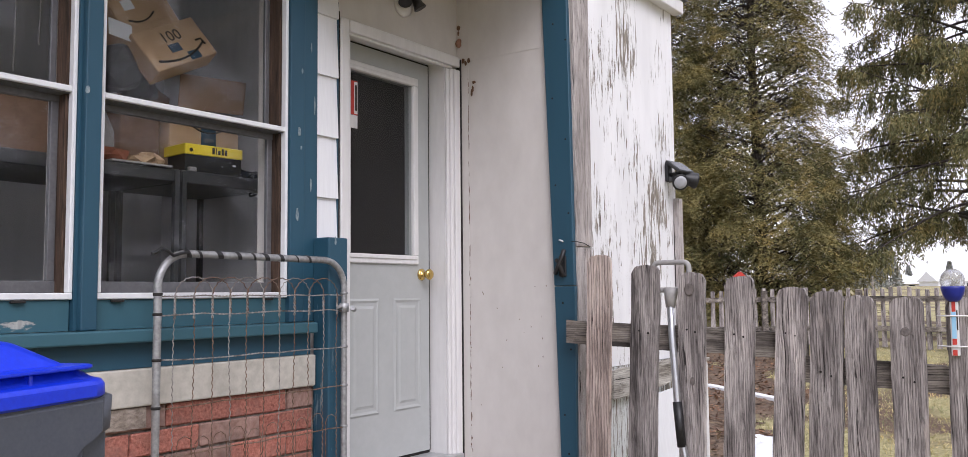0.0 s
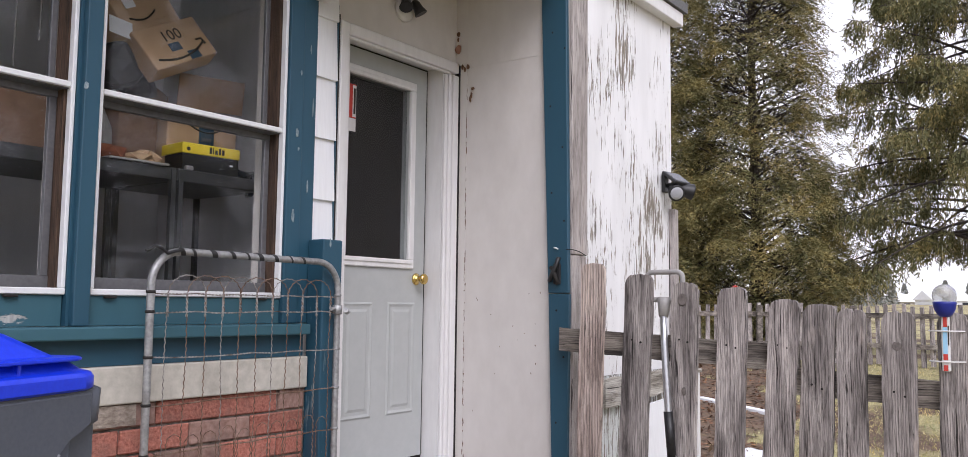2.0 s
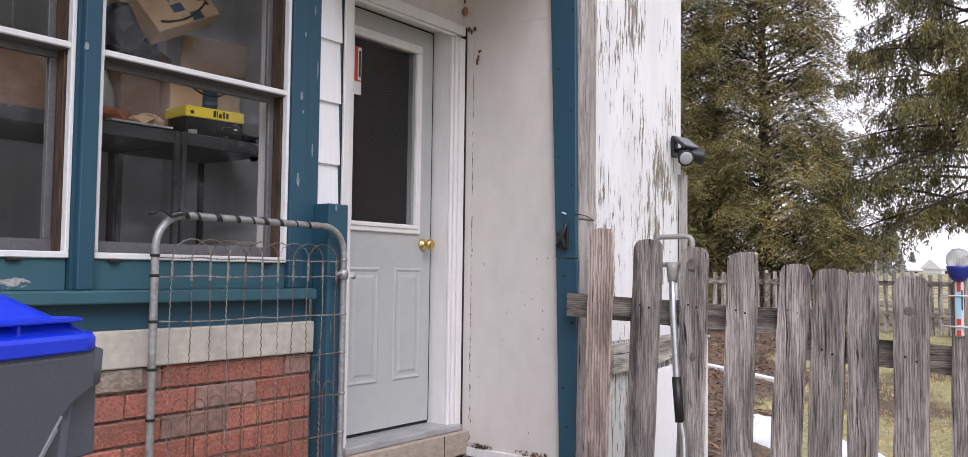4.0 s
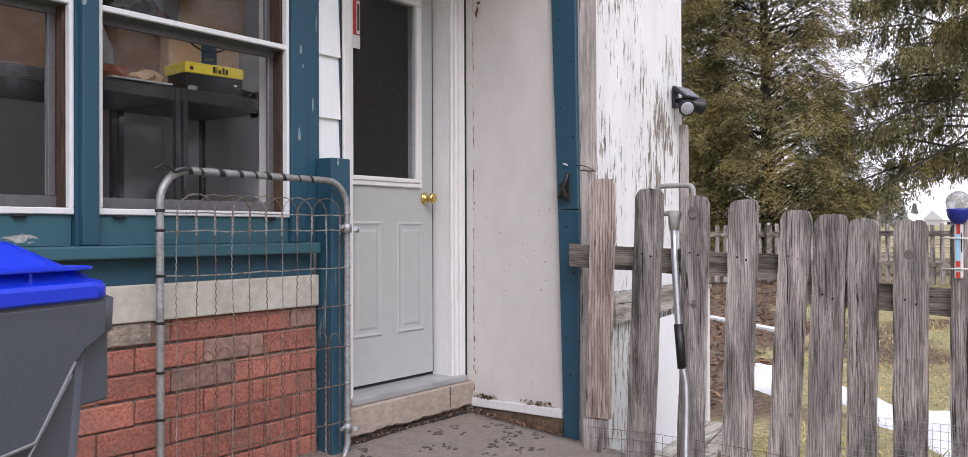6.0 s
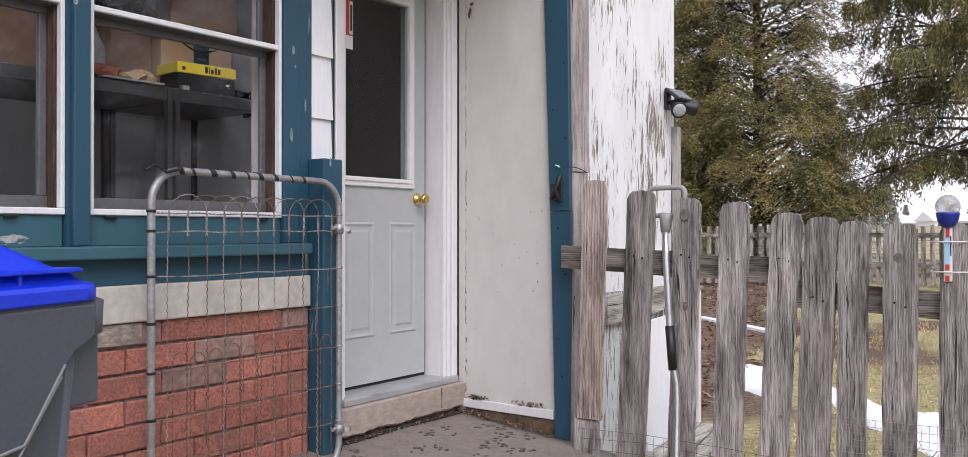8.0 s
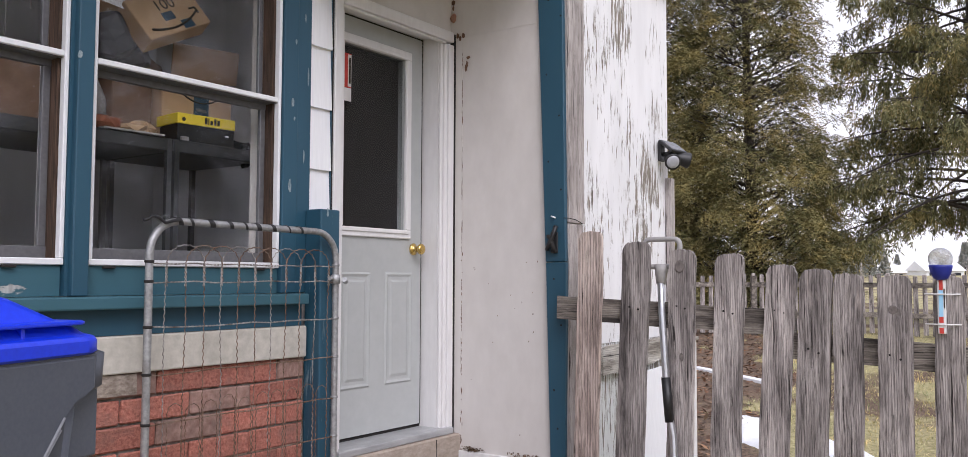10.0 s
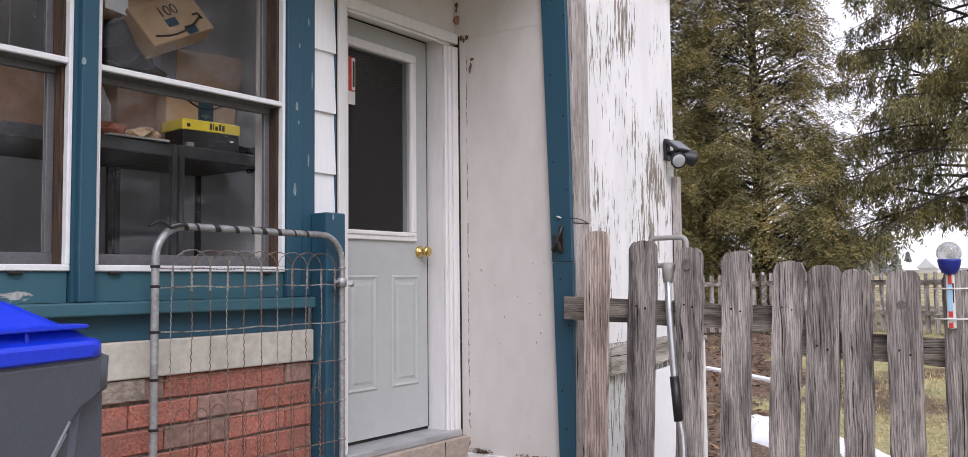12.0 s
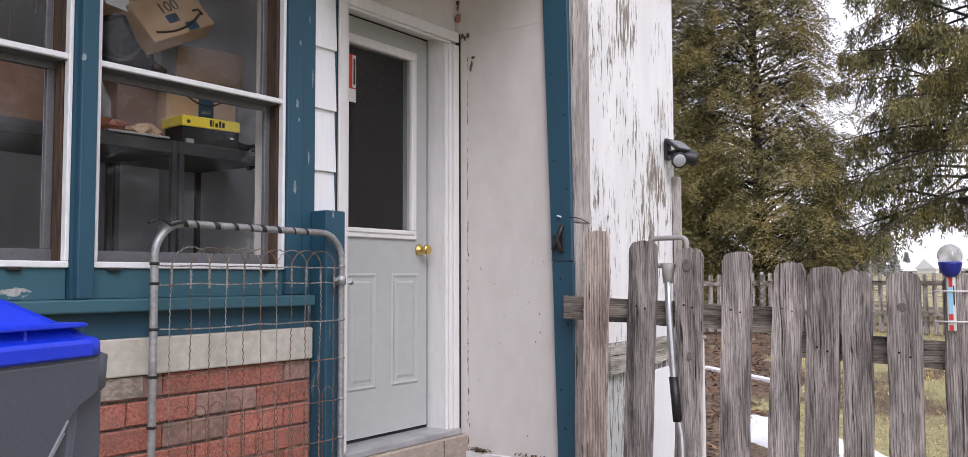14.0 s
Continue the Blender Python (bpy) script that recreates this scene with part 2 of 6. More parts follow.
M["dark"] = surface("dark_gap", (0.012, 0.011, 0.010), (0.025, 0.022, 0.02), (1, 1, 1), 30.0, 6.0, 0.9, 0, 0.1, 0.001, 0.3)
M["brass"] = surface("polished_brass", (0.72, 0.50, 0.16), (0.80, 0.58, 0.22), (1, 1, 1), 20.0, 6.0, 0.15, 1.0, 0.02, 0.001, 0.1)
M["bin_blue"] = surface("blue_plastic", (0.006, 0.030, 0.62), (0.010, 0.045, 0.72), (1, 1, 1), 90.0, 4.0, 0.38, 0, 0.08, 0.0006, 0.15, (0.02, 0.06, 0.45))
M["bin_grey"] = surface("grey_plastic", (0.066, 0.076, 0.100), (0.086, 0.096, 0.120), (1, 1, 1), 120.0, 4.0, 0.45, 0, 0.12, 0.0006, 0.25, (0.11, 0.115, 0.125))
M["bin_light"] = surface("scuffed_grey_plastic", (0.17, 0.175, 0.19), (0.25, 0.255, 0.27), (1, 1, 1), 60.0, 6.0, 0.5, 0, 0.1, 0.0006, 0.3)
M["card"] = surface("brown_cardboard", (0.42, 0.28, 0.165), (0.50, 0.34, 0.205), (1, 1, 1), 20.0, 3.0, 0.85, 0, 0.05, 0.001, 0.15)
# darker copy of the cardboard; the carton flap's shade is in this colour
M["card_mid"] = surface("shaded_cardboard", (0.27, 0.17, 0.105), (0.33, 0.21, 0.135), (1, 1, 1), 20.0, 3.0, 0.85, 0, 0.05, 0.001, 0.15)
M["rag"] = surface("rust_red_cloth", (0.20, 0.065, 0.035), (0.30, 0.10, 0.055), (1, 1, 1), 30.0, 9.0, 0.9, 0, 0.3, 0.003, 0.3)
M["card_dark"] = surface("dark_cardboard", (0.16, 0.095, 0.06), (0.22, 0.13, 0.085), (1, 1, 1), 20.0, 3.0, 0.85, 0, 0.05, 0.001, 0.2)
M["print"] = surface("black_print", (0.03, 0.025, 0.02), (0.05, 0.04, 0.03), (1, 1, 1), 20.0, 3.0, 0.8, 0, 0, 0, 0.1)
M["label_blue"] = surface("blue_tape", (0.018, 0.045, 0.075), (0.03, 0.075, 0.12), (1, 1, 1), 20.0, 3.0, 0.4, 0, 0, 0, 0.1)
M["yellow"] = surface("yellow_card", (0.75, 0.58, 0.03), (0.82, 0.64, 0.05), (1, 1, 1), 20.0, 3.0, 0.6, 0, 0, 0, 0.1)
M["red"] = surface("red_paint", (0.50, 0.04, 0.03), (0.60, 0.06, 0.04), (1, 1, 1), 20.0, 3.0, 0.5, 0, 0, 0, 0.2)
M["lightblue"] = surface("pale_blue_print", (0.30, 0.58, 0.80), (0.36, 0.64, 0.86), (1, 1, 1), 20.0, 3.0, 0.4, 0, 0, 0, 0.1)
M["navy"] = surface("blue_plastic_cup", (0.012, 0.022, 0.22), (0.018, 0.03, 0.28), (1, 1, 1), 20.0, 3.0, 0.35, 0, 0, 0, 0.1)
M["shelfmetal"] = surface("dark_grey_steel", (0.045, 0.047, 0.051), (0.072, 0.074, 0.079), (1, 1, 1), 20.0, 3.0, 0.45, 0.2, 0.05, 0.001, 0.2)
M["inner_wall"] = surface("pale_panelled_wall", (0.45, 0.45, 0.47), (0.52, 0.52, 0.54), (6, 6, 0.6), 3.0, 1.2, 0.7, 0, 0.05, 0.001, 0.2)
# the hall's dimness is put into this dark wall colour
M["hall"] = surface("darkened_hall_wall", (0.075, 0.075, 0.08), (0.10, 0.10, 0.105), (4, 4, 0.6), 3.0, 1.0, 0.8, 0, 0.05, 0.001, 0.2)
M["floorboards"] = surface("brown_floor", (0.14, 0.09, 0.06), (0.20, 0.13, 0.09), (2, 16, 2), 3.0, 1.2, 0.5, 0, 0.05, 0.001, 0.2)
M["silver"] = surface("satin_aluminium_tube", (0.50, 0.51, 0.53), (0.60, 0.61, 0.63), (1, 1, 1), 30.0, 9.0, 0.32, 0.85, 0.05, 0.001, 0.3, (0.33, 0.33, 0.34))
M["grey_plastic"] = surface("pale_grey_plastic", (0.30, 0.29, 0.285), (0.37, 0.36, 0.35), (1, 1, 1), 40.0, 9.0, 0.5, 0, 0.05, 0.001, 0.3)
M["frost"] = surface("frosted_lens", (0.36, 0.37, 0.40), (0.44, 0.45, 0.48), (1, 1, 1), 30.0, 9.0, 0.25, 0, 0.2, 0.001, 0.2)
M["solar"] = surface("solar_cell", (0.012, 0.014, 0.020), (0.02, 0.024, 0.034), (1, 1, 1), 60.0, 9.0, 0.15, 0.1, 0, 0.001, 0.2)
M["snow"] = surface("old_snow", (0.74, 0.76, 0.80), (0.84, 0.85, 0.88), (1, 1, 1), 18.0, 3.0, 0.75, 0, 0.6, 0.02, 0.25, (0.55, 0.55, 0.55))
M["roof"] = surface("roofing_felt", (0.10, 0.10, 0.105), (0.17, 0.17, 0.175), (1, 1, 1), 60.0, 3.0, 0.9, 0, 0.5, 0.003, 0.3)
M["mud"] = surface("brown_mud", (0.10, 0.05, 0.03), (0.18, 0.10, 0.06), (1, 1, 1), 60.0, 12.0, 0.95, 0, 0.5, 0.003, 0.3)
M["nest"] = surface("dry_clay", (0.25, 0.125, 0.085), (0.36, 0.20, 0.145), (1, 1, 1), 80.0, 20.0, 0.95, 0, 0.6, 0.003, 0.4)
M["leaf"] = foliage("dead_leaves", (0.07, 0.035, 0.02), (0.16, 0.085, 0.05), (0.28, 0.18, 0.11))
M["bark"] = surface("dark_bark", (0.035, 0.028, 0.023), (0.085, 0.07, 0.06), (8, 8, 2), 3.0, 2.0, 0.95, 0, 0.8, 0.02, 0.3)
M["cedar"] = foliage("cedar_sprays", (0.145, 0.134, 0.046), (0.235, 0.210, 0.077), (0.36, 0.302, 0.132), 1.7, 0.32)
M["spruce"] = foliage("spruce_needles", (0.085, 0.086, 0.029), (0.165, 0.155, 0.055), (0.28, 0.245, 0.105), 1.5, 0.36)
M["grass"] = foliage("dry_lawn_blades", (0.20, 0.19, 0.07), (0.42, 0.37, 0.17), (0.66, 0.58, 0.34))
# distance haze is painted in as pale, muted leaf colours
M["far_haze_green"] = foliage("haze_tinted_conifers", (0.23, 0.24, 0.225), (0.29, 0.295, 0.275), (0.35, 0.35, 0.33))
M["threshold"] = surface("dull_aluminium", (0.36, 0.365, 0.375), (0.48, 0.485, 0.49), (2, 12, 12), 4.0, 6.0, 0.4, 0.3, 0.05, 0.001, 0.3)
M["damp"] = surface("damp_mark", (0.055, 0.045, 0.038), (0.085, 0.071, 0.061), (1, 1, 1), 60.0, 12.0, 0.55, 0, 0.1, 0.001, 0.3)
M["soil"] = surface("bare_soil", (0.055, 0.036, 0.024), (0.19, 0.13, 0.088), (1, 1, 1), 28.0, 3.0, 0.95, 0, 0.9, 0.02, 0.5, (0.30, 0.21, 0.14))
M["knot"] = surface("dark_wood_knot", (0.10, 0.085, 0.08), (0.24, 0.21, 0.195), (1, 1, 1), 60.0, 30.0, 0.9, 0, 0.6, 0.002, 0.4)
M["glass"] = pane_glass("clear_glass", (0.93, 0.95, 0.95))
M["door_glass"] = pane_glass("door_glass", (0.70, 0.72, 0.73))


def ground_material():
    m, n, l, b = nodes_of("dry_lawn_and_soil")
    v = coords(n, l, (1, 1, 1), False)
    f = noise_at(n, l, v, 22.0, 8.0, 0.75)
    lawn = ramp(n, l, f, [(0.30, (0.13, 0.125, 0.05)), (0.48, (0.33, 0.295, 0.14)), (0.70, (0.56, 0.49, 0.29))])
    g = noise_at(n, l, v, 30.0, 6.0, 0.7)
    soil = ramp(n, l, g, [(0.32, (0.045, 0.030, 0.020)), (0.5, (0.13, 0.085, 0.055)), (0.7, (0.27, 0.19, 0.13))])
    big = noise_at(n, l, v, 0.55, 4.0, 0.6)
    mask = ramp(n, l, big, [(0.50, (0, 0, 0)), (0.58, (1, 1, 1))])
    l.new(blend(n, l, mask, lawn, soil), b.inputs["Base Color"])
    b.inputs["Roughness"].default_value = 0.95
    bump(n, l, f, 0.9, 0.02, b)
    return m


M["ground"] = ground_material()


# ---- building helpers ----
def box(bm, x0, x1, y0, y1, z0, z1):
    v = [bm.verts.new((x, y, z)) for z in (z0, z1) for x, y in ((x0, y0), (x1, y0), (x1, y1), (x0, y1))]
    for q in ((3, 2, 1, 0), (4, 5, 6, 7), (0, 1, 5, 4), (1, 2, 6, 5), (2, 3, 7, 6), (3, 0, 4, 7)):
        bm.faces.new([v[i] for i in q])
    return v


def boxes(*dims):
    bm = bmesh.new()
    for d in dims:
        box(bm, *d)
    return bm


def bevelled(bm, w, seg=2):
    bmesh.ops.bevel(bm, geom=bm.edges[:], offset=w, segments=seg, affect="EDGES", profile=0.5, clamp_overlap=True)
    return bm


def tube(bm, pts, r, n=8, cap=True):
    """A round bar along a line of points; r is one radius or one for each point."""
    pts = [Vector(p) for p in pts]
    rs = r if isinstance(r, (list, tuple)) else [r] * len(pts)
    d = (pts[1] - pts[0]).normalized()
    u = d.orthogonal().normalized()
    rings = []
    for i, p in enumerate(pts):
        d = (pts[min(i + 1, len(pts) - 1)] - pts[max(i - 1, 0)]).normalized()
        u = (u - d * u.dot(d)).normalized()
        w = d.cross(u)
        rings.append([bm.verts.new(p + (u * math.cos(a) + w * math.sin(a)) * rs[i]) for a in (2 * math.pi * k / n for k in range(n))])
    for a, b in zip(rings, rings[1:]):
        for k in range(n):
            f = bm.faces.new((a[k], a[(k + 1) % n], b[(k + 1) % n], b[k]))
            f.smooth = True
    if cap:
        bm.faces.new(rings[0][::-1])
        bm.faces.new(rings[-1])
    return bm


def lathe(bm, profile, n=20, m=None):
    """A turned shape from (radius, height) pairs, about z, placed by m."""
    m = m or Matrix()
    rings = [[bm.verts.new(m @ Vector((r * math.cos(a), r * math.sin(a), z))) for a in (2 * math.pi * k / n for k in range(n))] for r, z in profile]
    for a, b in zip(rings, rings[1:]):
        for k in range(n):
            f = bm.faces.new((a[k], a[(k + 1) % n], b[(k + 1) % n], b[k]))
            f.smooth = True
    bm.faces.new(rings[0][::-1])
    bm.faces.new(rings[-1])
    return bm


def to_mesh(name, bm, material):
    bmesh.ops.recalc_face_normals(bm, faces=bm.faces[:])
    me = bpy.data.meshes.new(name)
    bm.to_mesh(me)
    bm.free()
    me.materials.append(material)
    return me


def part(name, bm, material, parent=None, label=""):
    ob = new(name, to_mesh(name, bm, material))
    if parent:
        ob.parent = parent
        if parent.type == "EMPTY":
            ob.matrix_parent_inverse = parent.matrix_basis.inverted()
    return tagged(ob, label)


def thing(name, at, label, category, group="", kind=""):
    ob = new(name)
    ob.empty_display_size = 0.05
    ob.matrix_basis = at if isinstance(at, Matrix) else Matrix.Translation(at)
    return tagged(ob, label, category, group, kind)


def setting(name, bm, material, label, category):
    return tagged(part(name, bm, material), label, category, "", "structure")


def piece(name, me, m, parent):
    ob = new(name, me)
    ob.parent = parent
    ob.matrix_basis = m
    if parent.type == "EMPTY":
        ob.matrix_parent_inverse = parent.matrix_basis.inverted()
    return ob


def shell(name, verts, faces, material):
    me = bpy.data.meshes.new(name)
    me.from_pydata(verts, [], faces)
    me.materials.append(material)
    return me


# ---- the house front and its rooms ----
def ground_height(x, y):
    z = -0.22 if x < -0.3 else -0.22 - 0.08 * min(1.0, (x + 0.3) / 0.6)
    far = max(0.0, math.hypot(x, y) - 3.0)
    return z + 0.026 * min(far, 14.0) + 0.012 * max(0.0, far - 14.0)


def build_ground():
    def line(lo, hi):
        s = 0.0
        v = [0.0]
        step = 0.25
        while s < hi:
            s += step
            step *= 1.10
            v.append(s)
        w, s, step = [], 0.0, 0.25
        while s < -lo:
            s += step
            step *= 1.10
            w.append(-s)
        return sorted(w) + v
    xs, ys = line(-900, 3000), line(-2500, 2500)
    verts = []
    for x in xs:
        for y in ys:
            d = math.hypot(x, y)
            bumpy = noise.noise(Vector((x * 0.9, y * 0.9, 0))) * 0.025 if x > 0.2 and d < 60 else 0.0
            verts.append((x, y, ground_height(x, y) + bumpy))
    k = len(ys)
    faces = [(i * k + j, (i + 1) * k + j, (i + 1) * k + j + 1, i * k + j + 1) for i in range(len(xs) - 1) for j in range(k - 1)]
    ob = new("ground", shell("ground", verts, faces, M["ground"]))
    tagged(ob, "dry yellow-green lawn with bare brown soil", "ground", "", "structure")


build_ground()
TOP = 2.95
# the front wall, with openings for two windows and the door
setting("wall_front", boxes(
    (-6.0, -1.03, 0.0, 0.16, -0.3, 0.97), (-6.0, -3.10, 0.0, 0.16, 0.97, TOP), (-2.113, -2.032, 0.0, 0.16, 0.97, 2.75),
    (-3.10, -1.20, 0.0, 0.16, 2.75, TOP), (-1.20, -0.835, 0.0, 0.16, 0.97, TOP), (-1.03, -0.835, 0.0, 0.16, -0.3, 0.97),
    (-0.835, -0.10, 0.0, 0.16, -0.3, 0.12), (-0.835, -0.10, 0.0, 0.16, 2.205, TOP), (-0.10, 1.22, 0.0, 0.16, -0.3, TOP)),
    M["beige"], "cream-painted house wall above the doorway", "wall")
setting("wall_back", boxes((-6.0, 1.22, 3.0, 3.12, -0.3, TOP)), M["inner_wall"], "pale vertical-panelled back wall of the room", "wall")
setting("wall_west", boxes((-6.12, -6.0, 0.0, 3.12, -0.3, 0.9), (-6.12, -6.0, 0.0, 0.5, 0.9, 2.5), (-6.12, -6.0, 2.6, 3.12, 0.9, 2.5),
                           (-6.12, -6.0, 0.0, 3.12, 2.5, TOP)), M["inner_wall"], "pale end wall with a window opening", "wall")
setting("wall_partition", boxes((-0.90, -0.84, 0.16, 1.3, 0.12, 2.75)), M["inner_wall"], "pale partition between room and hall", "wall")
setting("wall_room_back", boxes((-4.6, -0.84, 1.30, 1.36, 0.12, 2.75)), M["inner_wall"], "pale panelled wall behind the shelf", "wall")
setting("wall_hall", boxes((-0.84, 1.1, 1.6, 1.66, 0.12, 2.75), (0.3, 0.36, 0.16, 1.6, 0.12, 2.75)), M["hall"], "hall walls behind the door, coloured dark grey to look dim", "wall")
setting("floor", boxes((-6.0, 1.22, 0.16, 3.0, 0.02, 0.12)), M["floorboards"], "brown boarded floor inside the house", "floor")
setting("ceiling", boxes((-6.0, 1.22, 0.16, 3.0, 2.75, 2.85)), M["inner_wall"], "pale room ceiling", "ceiling")
setting("roof", boxes((-6.3, 1.35, -0.82, 3.3, TOP, TOP + 0.10)), M["roof"], "grey felted flat roof", "roof")

# window band: blue boards, sill, concrete band
setting("trim_mullion_strip", boxes((-2.1145, -2.1030, -0.040, 0.0, 0.868, TOP)), M["blue"], "narrow recessed blue strip beside the board", "trim")
setting("trim_mullion", bevelled(boxes((-2.1025, -2.045, -0.065, 0.0, 0.868, TOP)), 0.004), M["blue"], "blue-painted board between the windows", "trim")
setting("trim_corner_inner", bevelled(boxes((-1.198, -1.118, -0.045, 0.0, 0.868, TOP)), 0.004), M["blue"], "blue-painted window casing with chipped paint", "trim")
setting("trim_corner_outer", bevelled(boxes((-1.114, -1.032, -0.030, 0.0, 0.868, TOP)), 0.004), M["blue"], "blue-painted corner board with chipped paint", "trim")
setting("trim_under_window", boxes((-2.04, -1.20, -0.022, 0.0, 0.868, 0.968)), M["blue_sound"], "blue board under the window", "trim")
setting("trim_under_window_2", boxes((-6.0, -2.12, -0.022, 0.0, 0.868, 0.968)), M["blue_worn"], "flaking blue board under the neighbouring window", "trim")
setting("window_sill", bevelled(boxes((-6.0, -1.095, -0.105, 0.0, 0.822, 0.866)), 0.006), M["blue_sound"], "blue-painted wooden sill with worn edge", "sill")
setting("trim_fascia", boxes((-6.0, -1.085, -0.048, 0.0, 0.732, 0.820)), M["blue"], "blue-painted board under the sill", "trim")
setting("concrete_band", bevelled(boxes((-6.0, -1.066, -0.062, 0.0, 0.600, 0.730)), 0.006), M["band"], "pale stained concrete band over the bricks", "band")


def window(name, x0, x1, label):
    z0, z1, rail = 0.97, 2.75, 1.667
    w = thing(name, (x0, 0, z0), label, "window", "", "structure")
    f = 0.015
    fr = boxes((x0, x1, -0.034, -0.004, z0, z0 + 0.022), (x0, x1, -0.034, -0.004, z1 - f, z1),
               (x0, x0 + f, -0.034, -0.004, z0 + 0.022, z1 - f), (x1 - f, x1, -0.034, -0.004, z0 + 0.022, z1 - f))
    part("window_frame", bevelled(fr, 0.003, 1), M["alu"], w, "white aluminium storm frame")
    part("meeting_rail", bevelled(boxes((x0 + f, x1 - f, -0.030, -0.016, rail - 0.009, rail + 0.012)), 0.003, 1), M["alu"], w, "white aluminium rail")
    part("rail_channel", boxes((x0 + f, x1 - f, -0.0155, 0.039, rail - 0.012, rail + 0.008)), M["alu_grey"], w, "grey aluminium channel behind the rail")
    a, b = x0 + f, x1 - f
    lower = boxes((a, b, 0.040, 0.060, z0 + 0.022, z0 + 0.062), (a, b, 0.040, 0.060, rail - 0.036, rail - 0.006),
                  (a + 0.008, a + 0.034, 0.040, 0.060, z0 + 0.062, rail - 0.036), (b - 0.034, b - 0.008, 0.040, 0.060, z0 + 0.062, rail - 0.036))
    part("lower_sash", bevelled(lower, 0.002, 1), M["alu_grey"], w, "dark grey aluminium lower sash")
    upper = boxes((a + 0.008, a + 0.030, 0.062, 0.080, rail - 0.004, z1 - f), (b - 0.030, b - 0.008, 0.062, 0.080, rail - 0.004, z1 - f), (a, b, 0.062, 0.080, rail - 0.03, rail + 0.02))
    part("upper_sash", bevelled(upper, 0.002, 1), M["alu_grey"], w, "grey aluminium upper sash")
    wood = boxes((b - 0.007, b + 0.024, -0.002, 0.066, z0, z1), (a - 0.024, a + 0.007, -0.002, 0.066, z0, z1), (a + 0.007, b - 0.007, 0.0, 0.066, z0, z0 + 0.020))
    part("inner_frame", bevelled(wood, 0.003, 1), M["brown_wood"], w, "brown wooden inner frame")
    for g0, g1, y in ((z0 + 0.062, rail - 0.036, 0.049), (rail + 0.02, z1 - f, 0.070)):
        p = part("pane", boxes((a + 0.030, b - 0.030, y, y + 0.003, g0, g1)), M["glass"], w)
        p.visible_shadow = False
    return w


window("window_1", -2.03, -1.20, "double-hung window with white aluminium storm frame")
window("window_2", -3.10, -2.115, "neighbouring double-hung window with white storm frame")

# ---- doorway ----
casing = thing("door_casing", (-0.46, -0.03, 0.15), "white-painted moulded door casing", "casing", "", "structure")
part("side_casing", bevelled(boxes((-0.888, -0.838, -0.032, 0.0, 0.15, 2.235), (-0.838, -0.826, -0.020, 0.0, 0.15, 2.18)), 0.004, 1), M["white"], casing)
part("side_casing", bevelled(boxes((-0.056, -0.012, -0.032, 0.0, 0.15, 2.165), (-0.084, -0.058, -0.024, 0.0, 0.15, 2.165), (-0.106, -0.086, -0.016, 0.0, 0.15, 2.165)), 0.004, 1), M["white"], casing)
part("head_casing", bevelled(boxes((-0.836, -0.012, -0.032, 0.0, 2.180, 2.235), (-0.836, -0.068, -0.022, 0.0, 2.166, 2.179)), 0.004, 1), M["white"], casing)
part("jamb", boxes((-0.834, -0.803, 0.0005, 0.155, 0.168, 2.203), (-0.1085, -0.101, 0.0005, 0.155, 0.168, 2.203), (-0.803, -0.1085, 0.0005, 0.155, 2.195, 2.203)), M["white"], casing)
part("threshold", bevelled(boxes((-0.86, -0.03, -0.055, 0.155, 0.135, 0.168)), 0.006), M["threshold"], casing, "scuffed dull aluminium threshold")
part("gap_strip", boxes((-0.0118, -0.0030, -0.0335, 0.0, 0.02, 2.225), (-0.8970, -0.8885, -0.020, 0.0, 1.20, 2.26)), M["dark"], casing, "dark gap beside the casing")
part("door_sweep", boxes((-0.803, -0.113, 0.108, 0.14, 0.168, 0.180)), M["dark"], casing, "black door sweep")
part("seal", boxes((-0.1222, -0.1088, 0.106, 0.12, 0.18, 2.195), (-0.803, -0.1222, 0.106, 0.12, 2.1843, 2.1945)), M["dark"], casing, "dark weather seal")

door = thing("door_1", (-0.80, 0.10, 0.18), "pale grey panelled door with half-height glass, closed", "door", "", "structure")
L, R, B, T = -0.800, -0.1225, 0.184, 2.184
gl, gr, gb, gt = -0.715, -0.262, 1.175, 2.052
leaf = boxes((L, gl, 0.10, 0.145, B, T), (gr, R, 0.10, 0.145, B, T), (gl, gr, 0.10, 0.145, gt, T), (gl, gr, 0.10, 0.145, B, gb))
part("leaf", leaf, M["door"], door)
fw = 0.045
lite = boxes((gl - fw, gr + fw, 0.086, 0.102, gt, gt + fw), (gl - fw, gr + fw, 0.086, 0.102, gb - fw, gb), (gl - fw, gl, 0.086, 0.102, gb, gt), (gr, gr + fw, 0.086, 0.102, gb, gt),
             (gl - 0.022, gr + 0.022, 0.079, 0.088, gt, gt + 0.022), (gl - 0.022, gr + 0.022, 0.079, 0.088, gb - 0.022, gb),
             (gl - 0.022, gl, 0.079, 0.088, gb, gt), (gr, gr + 0.022, 0.079, 0.088, gb, gt))
part("glass_frame", bevelled(lite, 0.004, 1), M["white"], door, "white moulded glass frame")
pane = part("pane", boxes((gl, gr, 0.115, 0.120, gb, gt)), M["door_glass"], door, "dark clear pane")
pane.visible_shadow = False
